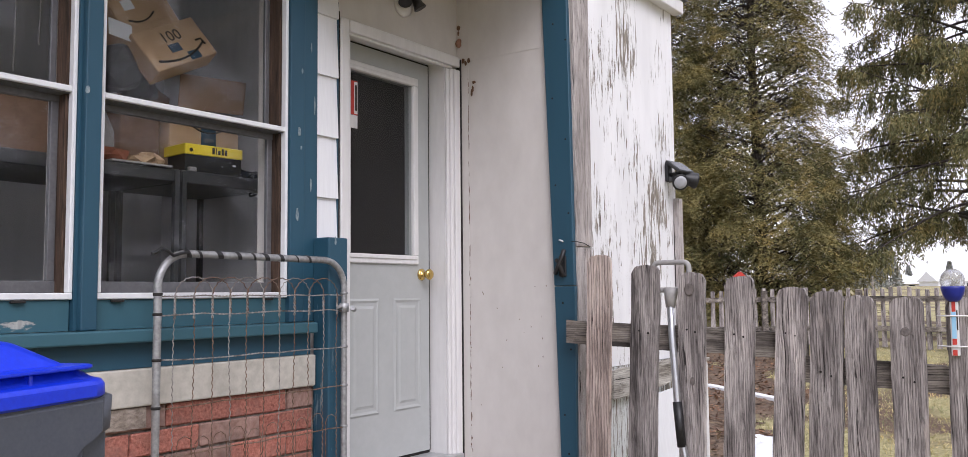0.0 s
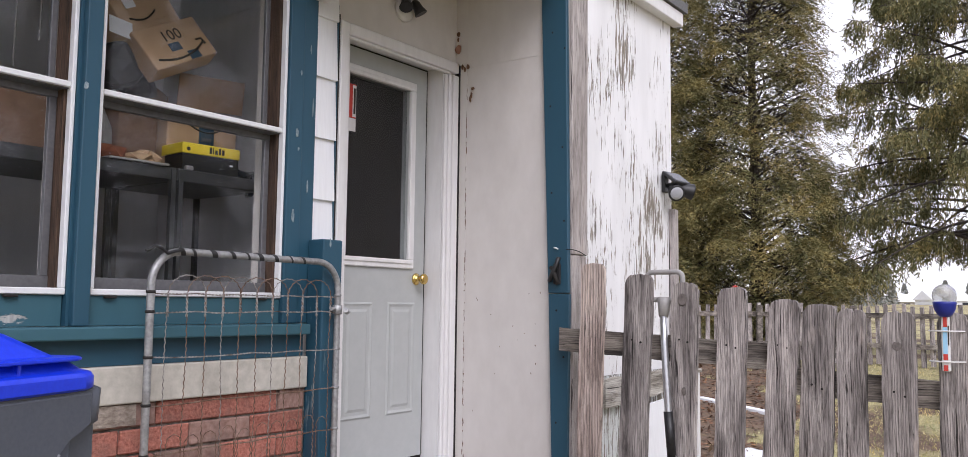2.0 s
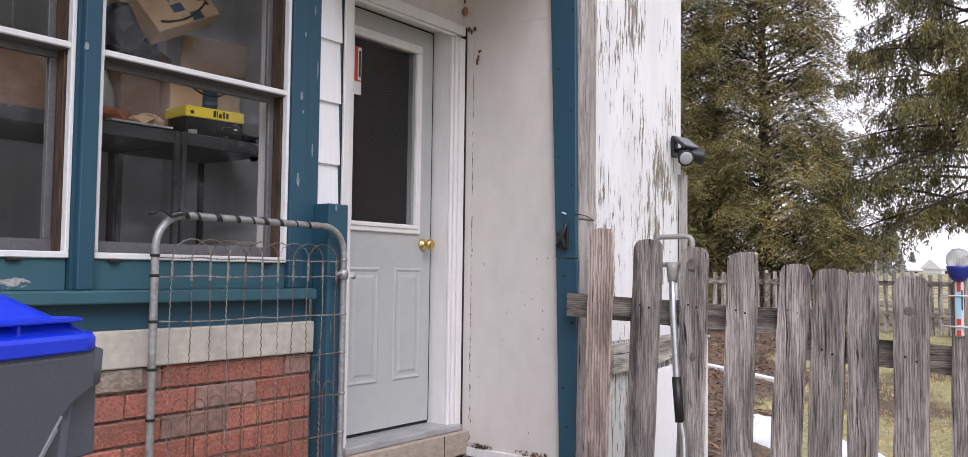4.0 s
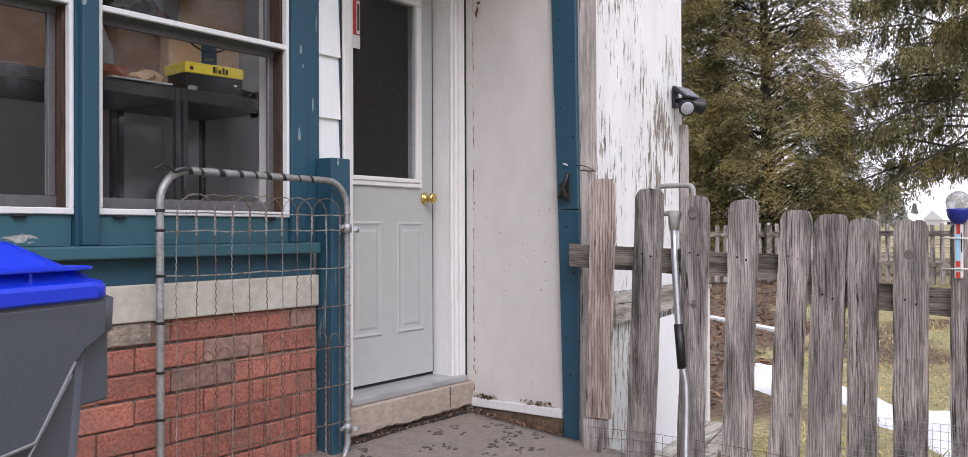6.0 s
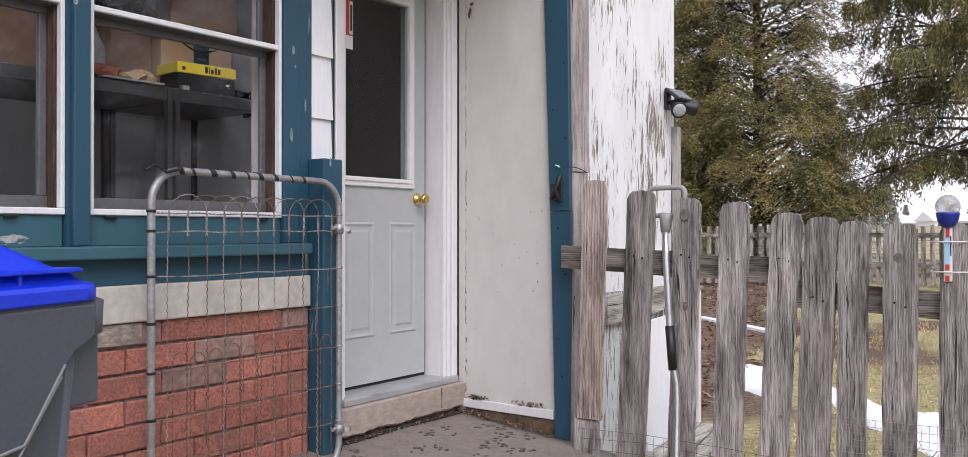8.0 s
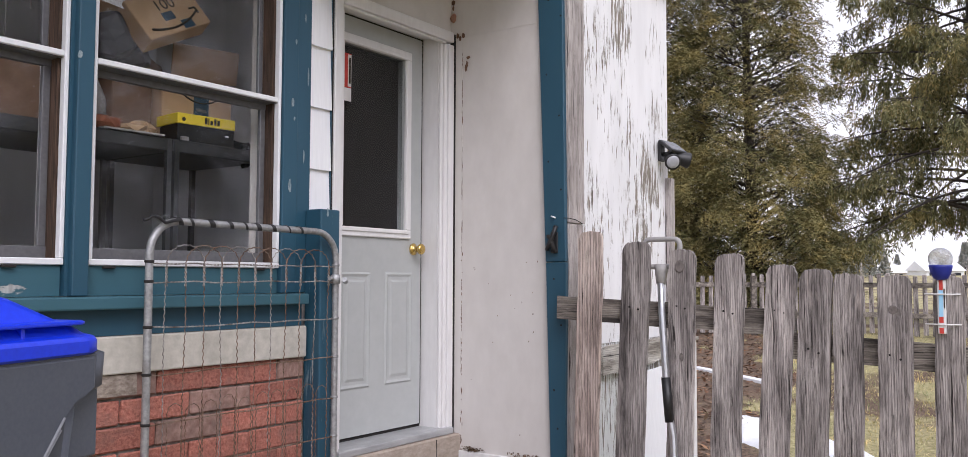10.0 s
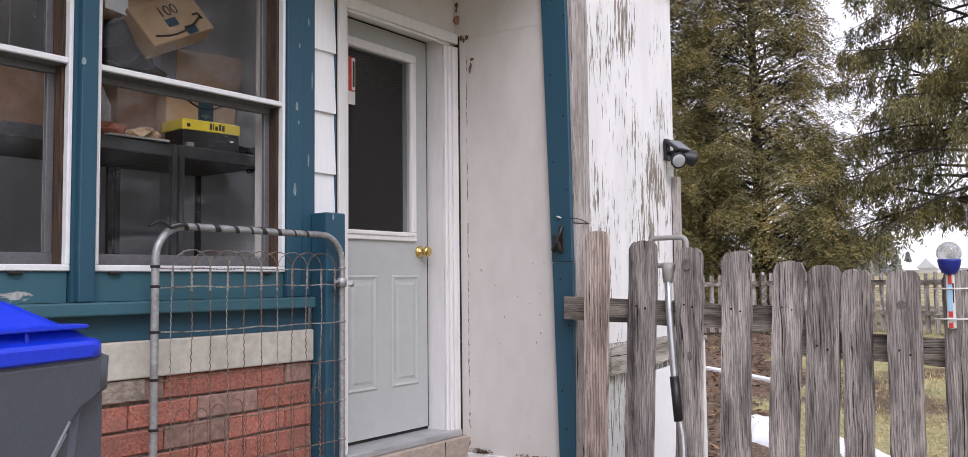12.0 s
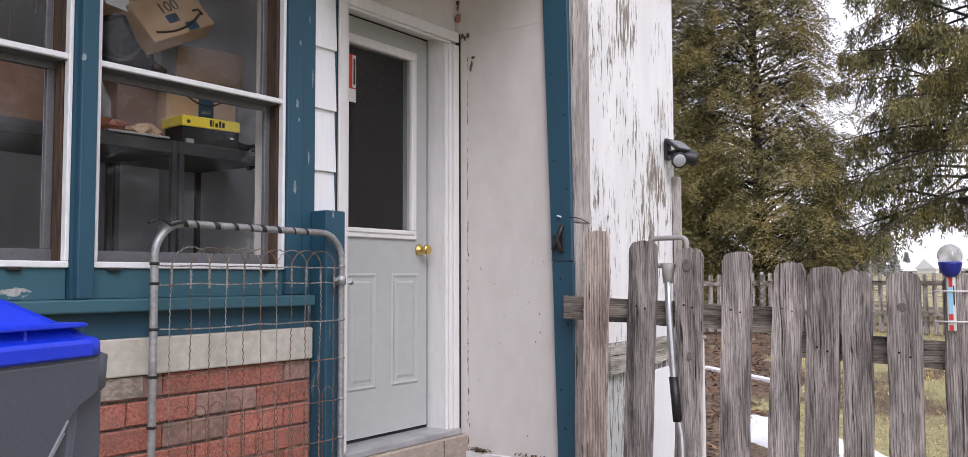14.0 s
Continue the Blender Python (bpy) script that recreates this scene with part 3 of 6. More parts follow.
for x0, x1 in ((-0.400, -0.192), (-0.715, -0.505)):
    bm = bmesh.new()
    z0, z1 = 0.405, 0.960
    rings = []
    for inset, y in ((0.0, 0.0995), (0.010, 0.0935), (0.022, 0.0985), (0.036, 0.0985), (0.050, 0.0935), (0.056, 0.0935)):
        rings.append([bm.verts.new((x, y, z)) for x, z in ((x0 + inset, z0 + inset), (x1 - inset, z0 + inset), (x1 - inset, z1 - inset), (x0 + inset, z1 - inset))])
    for a, b in zip(rings, rings[1:]):
        for k in range(4):
            bm.faces.new((a[k], a[(k + 1) % 4], b[(k + 1) % 4], b[k]))
    bm.faces.new(rings[-1])
    part("door_panel", bm, M["door"], door, "raised moulded panel")
to_y = Matrix.Rotation(radians(90), 4, "X")
knob = part("door_knob", lathe(bmesh.new(), [(0.030, 0.0), (0.031, 0.006), (0.024, 0.012), (0.012, 0.016), (0.011, 0.034), (0.020, 0.040), (0.027, 0.050), (0.028, 0.058), (0.022, 0.066), (0.010, 0.069)], 24, Matrix.Translation((-0.185, 0.100, 1.080)) @ to_y), M["brass"], door, "polished brass knob")
sticker = part("sticker", boxes((-0.712, -0.640, 0.112, 0.1145, 1.840, 2.005)), M["red"], pane, "red and white maker's sticker")
part("sticker_edge", boxes((-0.664, -0.642, 0.110, 0.1118, 1.845, 2.0)), M["white"], pane)
part("sticker_bar", boxes((-0.659, -0.647, 0.1085, 0.1098, 1.86, 1.985)), M["print"], pane)
part("sticker_foot", boxes((-0.712, -0.640, 0.112, 0.1145, 1.775, 1.838)), M["white"], pane)

bm = bmesh.new()
rows = []
for i in range(61):
    x = -1.0 + 0.996 * i / 60
    low = 0.006 + 0.012 * noise.noise(Vector((x * 7, 0, 2))) + 0.007 * noise.noise(Vector((x * 31, 0, 4)))
    face = -0.075 + 0.0025 * noise.noise(Vector((x * 9, 0, 8)))
    rows.append([bm.verts.new((x, y, z)) for y, z in ((face + 0.012, low), (face, low + 0.010), (face - 0.001, 0.075), (face + 0.001, 0.126), (face + 0.008, 0.134), (0.0, 0.134), (0.0, low))])
for a, b in zip(rows, rows[1:]):
    for k in range(7):
        bm.faces.new((a[k], a[(k + 1) % 7], b[(k + 1) % 7], b[k]))
bm.faces.new(rows[0])
bm.faces.new(rows[-1][::-1])
setting("door_step", bm, M["step"], "rough stained concrete door step with a broken lower edge", "step")
setting("step_crack", boxes((-0.2010, -0.1985, -0.0785, -0.072, 0.030, 0.128)), M["dark"], "upright crack in the door step", "joint")


def build_slab():
    bm = bmesh.new()
    nx, ny = 24, 24
    g = [[bm.verts.new((-1.75 + 1.73 * i / nx, -1.45 + 1.43 * j / ny, 0)) for j in range(ny + 1)] for i in range(nx + 1)]
    for row in g:
        for v in row:
            v.co.z = -0.012 + 0.10 * v.co.y + 0.006 * noise.noise(v.co * 3)
    for i in range(nx):
        for j in range(ny):
            bm.faces.new((g[i][j], g[i + 1][j], g[i + 1][j + 1], g[i][j + 1])).smooth = True
    res = bmesh.ops.extrude_face_region(bm, geom=bm.faces[:])
    for v in res["geom"]:
        if isinstance(v, bmesh.types.BMVert):
            v.co.z -= 0.25
    setting("porch_slab", bm, M["slab"], "worn concrete porch slab with dark stains", "floor")


build_slab()
setting("step_footing", boxes((-1.0, -0.004, -0.040, 0.0, -0.15, 0.011)), M["soil"], "dark earthy footing under the door step", "footing")
bm = bmesh.new()
rnd = random.Random(17)
g = []
for i in range(41):
    x = -0.98 + 0.95 * i / 40
    g.append([bm.verts.new((x, y, z)) for y, z in ((-0.084 - 0.010 * rnd.random(), -0.030), (-0.066, -0.014 + 0.012 * rnd.random()), (-0.041, -0.030))])
for a, b in zip(g, g[1:]):
    for k in range(3):
        bm.faces.new((a[k], a[(k + 1) % 3], b[(k + 1) % 3], b[k]))
setting("step_gap", bm, M["dark"], "dark dirty joint under the door step", "joint")
bm = bmesh.new()
for k in range(34):
    cx, cy = rnd.uniform(-1.0, -0.10), rnd.uniform(-0.72, -0.16)
    for j in range(rnd.randint(2, 5)):
        x, y = cx + rnd.gauss(0, 0.022), cy + rnd.gauss(0, 0.022)
        r1, r2 = rnd.uniform(0.006, 0.017), rnd.uniform(0.005, 0.013)
        z = -0.012 + 0.10 * y + 0.006 * noise.noise(Vector((x, y, 0)) * 3) + 0.0022
        lathe(bm, [(1.0, -0.004), (0.97, 0.0004)], 9, Matrix.Translation((x, y, z)) @ Matrix.Rotation(rnd.uniform(0, 3), 4, "Z") @ Matrix.Diagonal((r1, r2, 1, 1)))
tagged(part("damp_marks", bm, M["damp"]), "dark damp spots scattered over the porch slab", "damp marks", "", "stuff")

# white shingle siding between the corner board and the casing
siding = thing("siding", (-0.96, 0, 1.2), "white wooden shingle siding strip beside the door", "siding", "", "structure")
bm = bmesh.new()
v = [bm.verts.new(p) for p in ((0, -0.020, 0), (0.132, -0.020, 0), (0.132, 0, 0), (0, 0, 0), (0, -0.006, 0.285), (0.132, -0.006, 0.285), (0.132, 0, 0.285), (0, 0, 0.285))]
for q in ((3, 2, 1, 0), (4, 5, 6, 7), (0, 1, 5, 4), (1, 2, 6, 5), (2, 3, 7, 6), (3, 0, 4, 7)):
    bm.faces.new([v[i] for i in q])
shingle = to_mesh("shingle", bm, M["siding"])
for k in range(7):
    piece("shingle", shingle, pose(-1.031, -0.001 - 0.0005 * k, 0.86 + 0.272 * k), siding)
setting("trim_green_edge", boxes((-0.8985, -0.8975, -0.020, 0.0, 1.2, 2.3)), M["blue"], "thin teal edge beside the siding", "trim")

# recess: side wall, ceiling, beam
setting("wall_recess", boxes((0.0, 0.08, -0.70, 0.0, -0.3, 2.60)), M["beige"], "cream-painted board wall of the recess", "wall")
setting("trim_recess_corner", boxes((-0.0025, 0.0, -0.078, -0.034, 0.045, 2.205)), M["beige"], "cream corner strip", "trim")
setting("trim_recess_upper", boxes((-0.0016, 0.0, -0.60, -0.079, 2.205, 2.60)), M["beige"], "cream upper wall board", "trim")
setting("baseboard", bevelled(boxes((-0.016, -0.0005, -0.615, -0.005, 0.005, 0.050)), 0.003, 1), M["white"], "chipped white baseboard", "baseboard")
setting("baseboard_gap", boxes((-0.004, -0.0005, -0.618, -0.080, -0.09, 0.004)), M["soil"], "dark dirty gap under the baseboard", "joint")
setting("ceiling_recess", boxes((-1.08, 0.0, -0.74, -0.001, 2.60, 2.66)), M["beige"], "cream porch ceiling", "ceiling")
setting("porch_beam", bevelled(boxes((-1.085, -1.0, -0.74, -0.032, 2.275, 2.60)), 0.004, 1), M["white"], "white porch beam", "beam")
setting("trim_beam", boxes((-1.10, -1.087, -0.74, -0.05, 2.30, 2.60)), M["blue"], "blue board on the porch beam", "trim")

# shed front with peeling paint
setting("wall_shed_front", boxes((0.082, 1.22, -0.70, -0.62, 0.60, 2.66)), M["peel"], "white board wall with badly peeling paint", "wall")
setting("wall_shed_front_low", boxes((0.082, 1.22, -0.70, -0.62, -0.4, 0.598)), M["peel_low"], "white board wall, paint mostly gone", "wall")
setting("wall_shed_side", boxes((1.14, 1.22, -0.62, 0.0, -0.4, 2.66)), M["peel"], "white shed side wall", "wall")
setting("shed_roof", boxes((0.0, 1.30, -0.78, 0.0, 2.74, 2.80)), M["roof"], "grey shed roof", "roof")
setting("trim_eave", bevelled(boxes((0.0, 1.265, -0.765, -0.70, 2.655, 2.735)), 0.004, 1), M["white"], "white eave board", "trim")
def leaning_board(y_low, y_high, z0, z1):
    """A corner board between two pairs of edges, foot and head."""
    bm = bmesh.new()
    v = [bm.verts.new((x, y, z)) for z, ys in ((z0, y_low), (z1, y_high)) for x, y in ((-0.026, ys[0]), (-0.001, ys[0]), (-0.001, ys[1]), (-0.026, ys[1]))]
    for q in ((3, 2, 1, 0), (4, 5, 6, 7), (0, 1, 5, 4), (1, 2, 6, 5), (2, 3, 7, 6), (3, 0, 4, 7)):
        bm.faces.new([v[k] for k in q])
    return bevelled(bm, 0.003, 1)


setting("trim_blue_upper", leaning_board((-0.715, -0.603), (-0.695, -0.548), 1.013, 2.66), M["blue"], "blue-painted corner board with nail heads", "trim")
setting("trim_blue_lower", leaning_board((-0.705, -0.634), (-0.718, -0.604), -0.14, 1.009), M["blue"], "lower blue corner board with chipped edge", "trim")
setting("trim_grey_upper", bevelled(boxes((0.0, 0.150, -0.722, -0.701, 1.20, 2.65)), 0.003, 1), M["wood_board"], "bare grey weathered corner board", "trim")
setting("trim_grey_lower", bevelled(boxes((0.0, 0.138, -0.724, -0.701, -0.3, 1.196)), 0.003, 1), M["wood_board"], "lower bare grey weathered corner board", "trim")
setting("trim_grey_far", bevelled(boxes((1.175, 1.235, -0.738, -0.701, -0.4, 1.53)), 0.004, 1), M["wood_board"], "grey weathered post at the shed corner", "trim")

# ---- garden fence ----
fence = thing("picket_fence", (-0.1, -0.7, -0.3), "weathered grey wooden picket fence with uneven tops", "fence")
PICKETS = [  # near edge, far edge, top, lean of the foot
    (-0.960, -0.842, 1.150, 0.035), (-1.193, -1.062, 1.097, 0.055), (-1.398, -1.282, 1.060, 0.032), (-1.609, -1.487, 1.040, 0.040),
    (-1.818, -1.700, 0.992, 0.062), (-1.952, -1.830, 0.975, 0.045), (-2.063, -1.957, 0.957, 0.014), (-2.230, -2.114, 0.950, 0.008),
    (-2.400, -2.302, 0.948, 0.004), (-2.54, -2.43, 0.93, 0.0), (-2.70, -2.58, 0.92, 0.02), (-2.87, -2.75, 0.91, -0.01)]


def picket(y0, y1, top, lean, k, foot=-0.34):
    """One hand-sawn picket: uneven edges, a weather-eaten rounded top with splits, slightly bowed and cupped."""
    bm = bmesh.new()
    rnd = random.Random(40 + k)
    w = y1 - y0
    n = 22
    zs = [foot + (top - 0.040 - foot) * j / n for j in range(n + 1)]
    edge = lambda z, side: 0.0045 * noise.noise(Vector((k * 3.1 + side * 7, z * 5, 0))) + 0.0016 * noise.noise(Vector((k + side * 5, z * 26, 3)))
    left = [(y0 + edge(z, 0), z) for z in zs]
    right = [(y1 + edge(z, 1), z) for z in zs]
    peak = rnd.uniform(0.35, 0.65)
    crown = []
    splits = [rnd.uniform(0.2, 0.8) for _ in range(3)]
    for j in range(1, 26):
        u = j / 26
        dz = 0.034 * abs(2 * u - 1) ** 7 + 0.012 * abs(u - peak) + 0.0035 * noise.noise(Vector((u * 14, k, 5))) + 0.0025 * rnd.random()
        dz += sum(0.010 * rnd.random() for c in splits if abs(u - c) < 0.022)
        crown.append((y0 + w * u, top - dz))
    loop = left + crown + right[::-1]
    bow = rnd.uniform(-0.006, 0.006)
    ring = []
    for x in (-0.122, -0.100):
        ring.append([bm.verts.new((x + bow * math.sin((z + 0.3) * 2), y + lean * max(0.0, (top - z)) / (top + 0.1), z)) for y, z in loop])
    bm.faces.new(ring[0])
    bm.faces.new(ring[1][::-1])
    m = len(loop)
    for i in range(m):
        bm.faces.new((ring[0][i], ring[1][i], ring[1][(i + 1) % m], ring[0][(i + 1) % m]))
    front = [e for e in bm.edges if len(e.link_faces) == 2 and abs(e.verts[0].co.x - e.verts[1].co.x) < 0.015 and e.calc_face_angle(0) > 0.8]
    bmesh.ops.bevel(bm, geom=front, offset=0.0022, segments=1, affect="EDGES")
    return bm


for k, (y0, y1, top, lean) in enumerate(PICKETS):
    part("picket", picket(y0, y1, top, lean, k, 0.060 if k == 0 else -0.34), M["wood_pink"] if k == 0 else M["wood"], fence, "paler pinkish picket with bold grain" if k == 0 else "")
part("picket_stub", bevelled(boxes((-0.118, -0.098, -0.915, -0.785, -0.34, 0.055)), 0.004, 1), M["wood"], fence, "dark rotten picket foot")
for k, (y0, y1, top, lean) in enumerate(PICKETS):
    for u, z in ((0.34, 0.79 if k < 5 else 0.63), (0.66, 0.80 if k < 5 else 0.645)):
        y = y0 + (y1 - y0) * u + lean * (top - z) / (top + 0.1)
        part("nail_head", lathe(bmesh.new(), [(0.0042, -0.010), (0.0042, 0.0016), (0.002, 0.0026)], 8, Matrix.Translation((-0.1222, y, z + 0.008 * (k % 3))) @ Matrix.Rotation(radians(-90), 4, "Y")), M["dark"], fence)



for y, z, w, h in ((-1.330, 0.985, 0.021, 0.027), (-1.960, 0.775, 0.014, 0.016), (-2.165, 0.820, 0.017, 0.017), (-1.335, 0.60, 0.010, 0.018), (-1.735, 0.18, 0.024, 0.022), (-2.33, 0.60, 0.016, 0.022)):
    part("knot", lathe(bmesh.new(), [(1.0, -0.5), (0.93, 0.4), (0.62, 0.7), (0.55, 0.25), (0.3, 0.8), (0.1, 0.9)], 14, Matrix.Translation((-0.1235, y, z)) @ Matrix.Rotation(radians(-90), 4, "Y") @ Matrix.Diagonal((h, w, 0.0014, 1))), M["knot"], fence, "dark ringed knot")


def beam(p, q, h, d, seg=6, seed=1):
    """A rough sawn rail from p to q; d deep along x."""
    rnd = random.Random(seed)
    bm = bmesh.new()
    rings = []
    for i in range(seg + 1):
        c = Vector(p).lerp(Vector(q), i / seg)
        j = lambda: rnd.uniform(-0.004, 0.004)
        rings.append([bm.verts.new(c + Vector((sx * d / 2, j(), sz * h / 2 + j()))) for sx, sz in ((-1, -1), (1, -1), (1, 1), (-1, 1))])
    for a, b in zip(rings, rings[1:]):
        for k in range(4):
            bm.faces.new((a[k], a[(k + 1) % 4], b[(k + 1) % 4], b[k]))
    bm.faces.new(rings[0])
    bm.faces.new(rings[-1][::-1])
    return bm


part("rail", beam((-0.075, -0.706, 0.797), (-0.075, -1.80, 0.755), 0.105, 0.045, 6, 3), M["wood_rail"], fence, "upper rail with nail holes")
part("rail", beam((-0.075, -1.70, 0.672), (-0.075, -3.0, 0.620), 0.100, 0.045, 6, 4), M["wood_rail"], fence, "sagging dark rail")
part("rail", beam((-0.075, -0.75, -0.19), (-0.075, -3.0, -0.22), 0.09, 0.045, 6, 5), M["wood_rail"], fence, "bottom rail")

# ---- wire gate ----
gate = thing("garden_gate", (-1.0, -0.16, 0.02), "galvanised pipe gate with rusty looped wire, standing open", "gate")
GX0, GX1, GZ0, GZ1, GR = -1.885, -1.00, -0.075, 1.128, 0.115


def rounded_loop():
    pts = []
    for cx, cz, a0 in ((GX0 + GR, GZ1 - GR, 180), (GX1 - GR, GZ1 - GR, 90), (GX1 - GR, GZ0 + GR, 0), (GX0 + GR, GZ0 + GR, -90)):
        for k in range(9):
            a = radians(a0 - 90 * k / 8)
            tilt = -0.008 * (cx - GX0)
            pts.append((cx + GR * math.cos(a), -0.16, cz + GR * math.sin(a) + tilt))
    return pts + pts[:1]


part("pipe_frame", tube(bmesh.new(), rounded_loop(), 0.0136, 14, False), M["galv"], gate, "bent galvanised pipe")


def twisted(bm, pts, r=0.0019, amp=0.0017, pitch=0.026, strands=1):
    """Crimped wire along a line; two strands wind about each other."""
    for ph in (0.0, math.pi)[:strands]:
        out, run = [], 0.0
        for a, b in zip(pts, pts[1:]):
            a, b = Vector(a), Vector(b)
            n = max(1, int((b - a).length / 0.0058))
            d = (b - a).normalized()
            side = d.cross(Vector((0, 1, 0))).normalized()
            for k in range(n):
                w = 2 * math.pi * (run + (b - a).length * k / n) / pitch + ph
                out.append(a.lerp(b, k / n) + side * amp * math.cos(w) + Vector((0, amp * math.sin(w), 0)))
            run += (b - a).length
        out.append(Vector(pts[-1]))
        tube(bm, out, r, 5, False)
    return bm


rnd = random.Random(7)
WX = [GX0 + 0.065 + 0.0775 * k for k in range(11)]
for z in (0.980, 0.915, 0.760, 0.600, 0.432, 0.272, 0.118):
    pts = [(GX0 + 0.01 + (GX1 - GX0 - 0.02) * k / 10, -0.165, z + rnd.uniform(-0.004, 0.004)) for k in range(11)]
    part("cross_wire", twisted(bmesh.new(), pts, 0.0015, 0.0018, 0.03, 2), M["wire"] if z > 0.7 else M["wire_rust"], gate)
for k, x in enumerate(WX):
    sway = [rnd.uniform(-0.006, 0.006) for _ in range(6)]
    pts = [(x + sway[j], -0.163, -0.01 + (0.98 + 0.01) * j / 5) for j in range(6)]
    if k + 2 < len(WX):
        c, r = (x + WX[k + 2]) / 2, (WX[k + 2] - x) / 2
        pts[-1] = (x, -0.163, 0.98)
        pts += [(c - r * math.cos(radians(a)), -0.166, 0.98 + 0.066 * math.sin(radians(a))) for a in range(15, 181, 15)] + [(WX[k + 2] + 0.003, -0.166, 0.915)]
    part("loop_wire", twisted(bmesh.new(), pts), M["wire_rust"] if k % 3 else M["wire"], gate)
    part("crimp", twisted(bmesh.new(), [(x, -0.164, 0.90), (x, -0.164, 0.985)], 0.0020, 0.0032, 0.03, 2), M["wire"], gate, "bright twisted double wire")
for k, x in enumerate(WX[:-1]):
    c, r = x + 0.039 + rnd.uniform(-0.004, 0.004), 0.030
    top = 0.46 + rnd.uniform(-0.01, 0.012)
    pts = [(c - r, -0.168, -0.01), (c - r, -0.168, top)] + [(c - r * math.cos(radians(a)), -0.168, top + 0.034 * math.sin(radians(a))) for a in range(20, 180, 20)] + [(c + r, -0.168, top), (c + r, -0.168, -0.01)]
    part("low_loop_wire", twisted(bmesh.new(), pts, 0.0016, 0.0016), M["wire_rust"], gate)
for z in (0.985, 0.917, 0.762, 0.602, 0.434, 0.274, 0.12):
    for x in (GX0, GX1):
        part("wire_tie", lathe(bmesh.new(), [(0.0142, -0.005), (0.0164, -0.003), (0.0164, 0.003), (0.0142, 0.005)], 12, Matrix.Translation((x, -0.16, z))), M["dark"] if x == GX0 else M["galv"], gate)
for k, (x, wide) in enumerate(((-1.775, 0.020), (-1.725, 0.012), (-1.640, 0.024), (-1.555, 0.018), (-1.485, 0.010), (-1.425, 0.022), (-1.350, 0.018), (-1.27, 0.008), (-1.205, 0.012))):
    bm = bmesh.new()
    z = GZ1 - 0.008 * (x - GX0 - GR)
    strip = []
    for j in range(13):
        a = radians(-35 + 250 * j / 12)
        cx = x + 0.034 * (j / 12 - 0.5)
        strip.append([bm.verts.new((cx + d, -0.16 - r * math.sin(a), z + r * math.cos(a))) for d, r in ((-wide / 2, 0.0139), (-wide / 2, 0.0149), (wide / 2, 0.0149), (wide / 2, 0.0139))])
    for a, b in zip(strip, strip[1:]):
        for i in range(4):
            bm.faces.new((a[i], a[(i + 1) % 4], b[(i + 1) % 4], b[i]))
    bm.faces.new(strip[0])
    bm.faces.new(strip[-1][::-1])
    part("tape_strip", bm, M["black"], gate, "torn black tape left on the top pipe")
part("latch_wire", tube(bmesh.new(), [(-1.93, -0.19, 1.122), (-1.915, -0.19, 1.126), (-1.895, -0.188, 1.140), (-1.87, -0.186, 1.135), (-1.84, -0.18, 1.118), (-1.81, -0.178, 1.126), (-1.775, -0.176, 1.133)], 0.0055, 8), M["black"], gate, "black bent latch wire")
for z in (0.925, 0.085):
    clamp = part("hinge_clamp", lathe(bmesh.new(), [(0.0142, -0.020), (0.020, -0.018), (0.020, 0.018), (0.0142, 0.020)], 14, Matrix.Translation((GX1, -0.16, z))), M["galv"], gate, "galvanised hinge clamp")
    part("bolt", tube(bmesh.new(), [(GX1 + 0.01, -0.20, z), (GX1 + 0.055, -0.165, z - 0.01)], 0.011, 8), M["galv"], clamp)
    part("pin", tube(bmesh.new(), [(GX1 - 0.05, -0.175, z + 0.004), (GX1 + 0.01, -0.15, z + 0.004), (GX1 + 0.02, -0.12, z)], 0.008, 8), M["galv"], clamp)

post = tagged(part("gate_post", bevelled(boxes((-1.058, -0.946, -0.128, -0.034, -0.25, 1.222)), 0.006), M["blue"]), "blue-painted square wooden gate post, chipped", "post")

# ---- wheeled bin ----
bin_m = Matrix.Translation((-2.642, -1.197, -0.22)) @ Matrix.Rotation(radians(20), 4, "Z")


def local(bm, m):
    bmesh.ops.transform(bm, matrix=m, verts=bm.verts[:])
    return bm


def tapered(levels):
    """A rounded tub through levels of (z, x0, x1, y0, y1)."""
    bm = bmesh.new()
    rings = []
    for z, x0, x1, y0, y1, r in levels:
        ring = []
        for cx, cy, a0 in ((x1 - r, y1 - r, 0), (x0 + r, y1 - r, 90), (x0 + r, y0 + r, 180), (x1 - r, y0 + r, 270)):
            for k in range(6):
                a = radians(a0 + 90 * k / 5)
                ring.append(bm.verts.new((cx + r * math.cos(a), cy + r * math.sin(a), z)))
        rings.append(ring)
    n = len(rings[0])
    for a, b in zip(rings, rings[1:]):
        for k in range(n):
            bm.faces.new((a[k], a[(k + 1) % n], b[(k + 1) % n], b[k])).smooth = k % 6 != 5
    bm.faces.new(rings[0][::-1])
    bm.faces.new(rings[-1])
    return bm


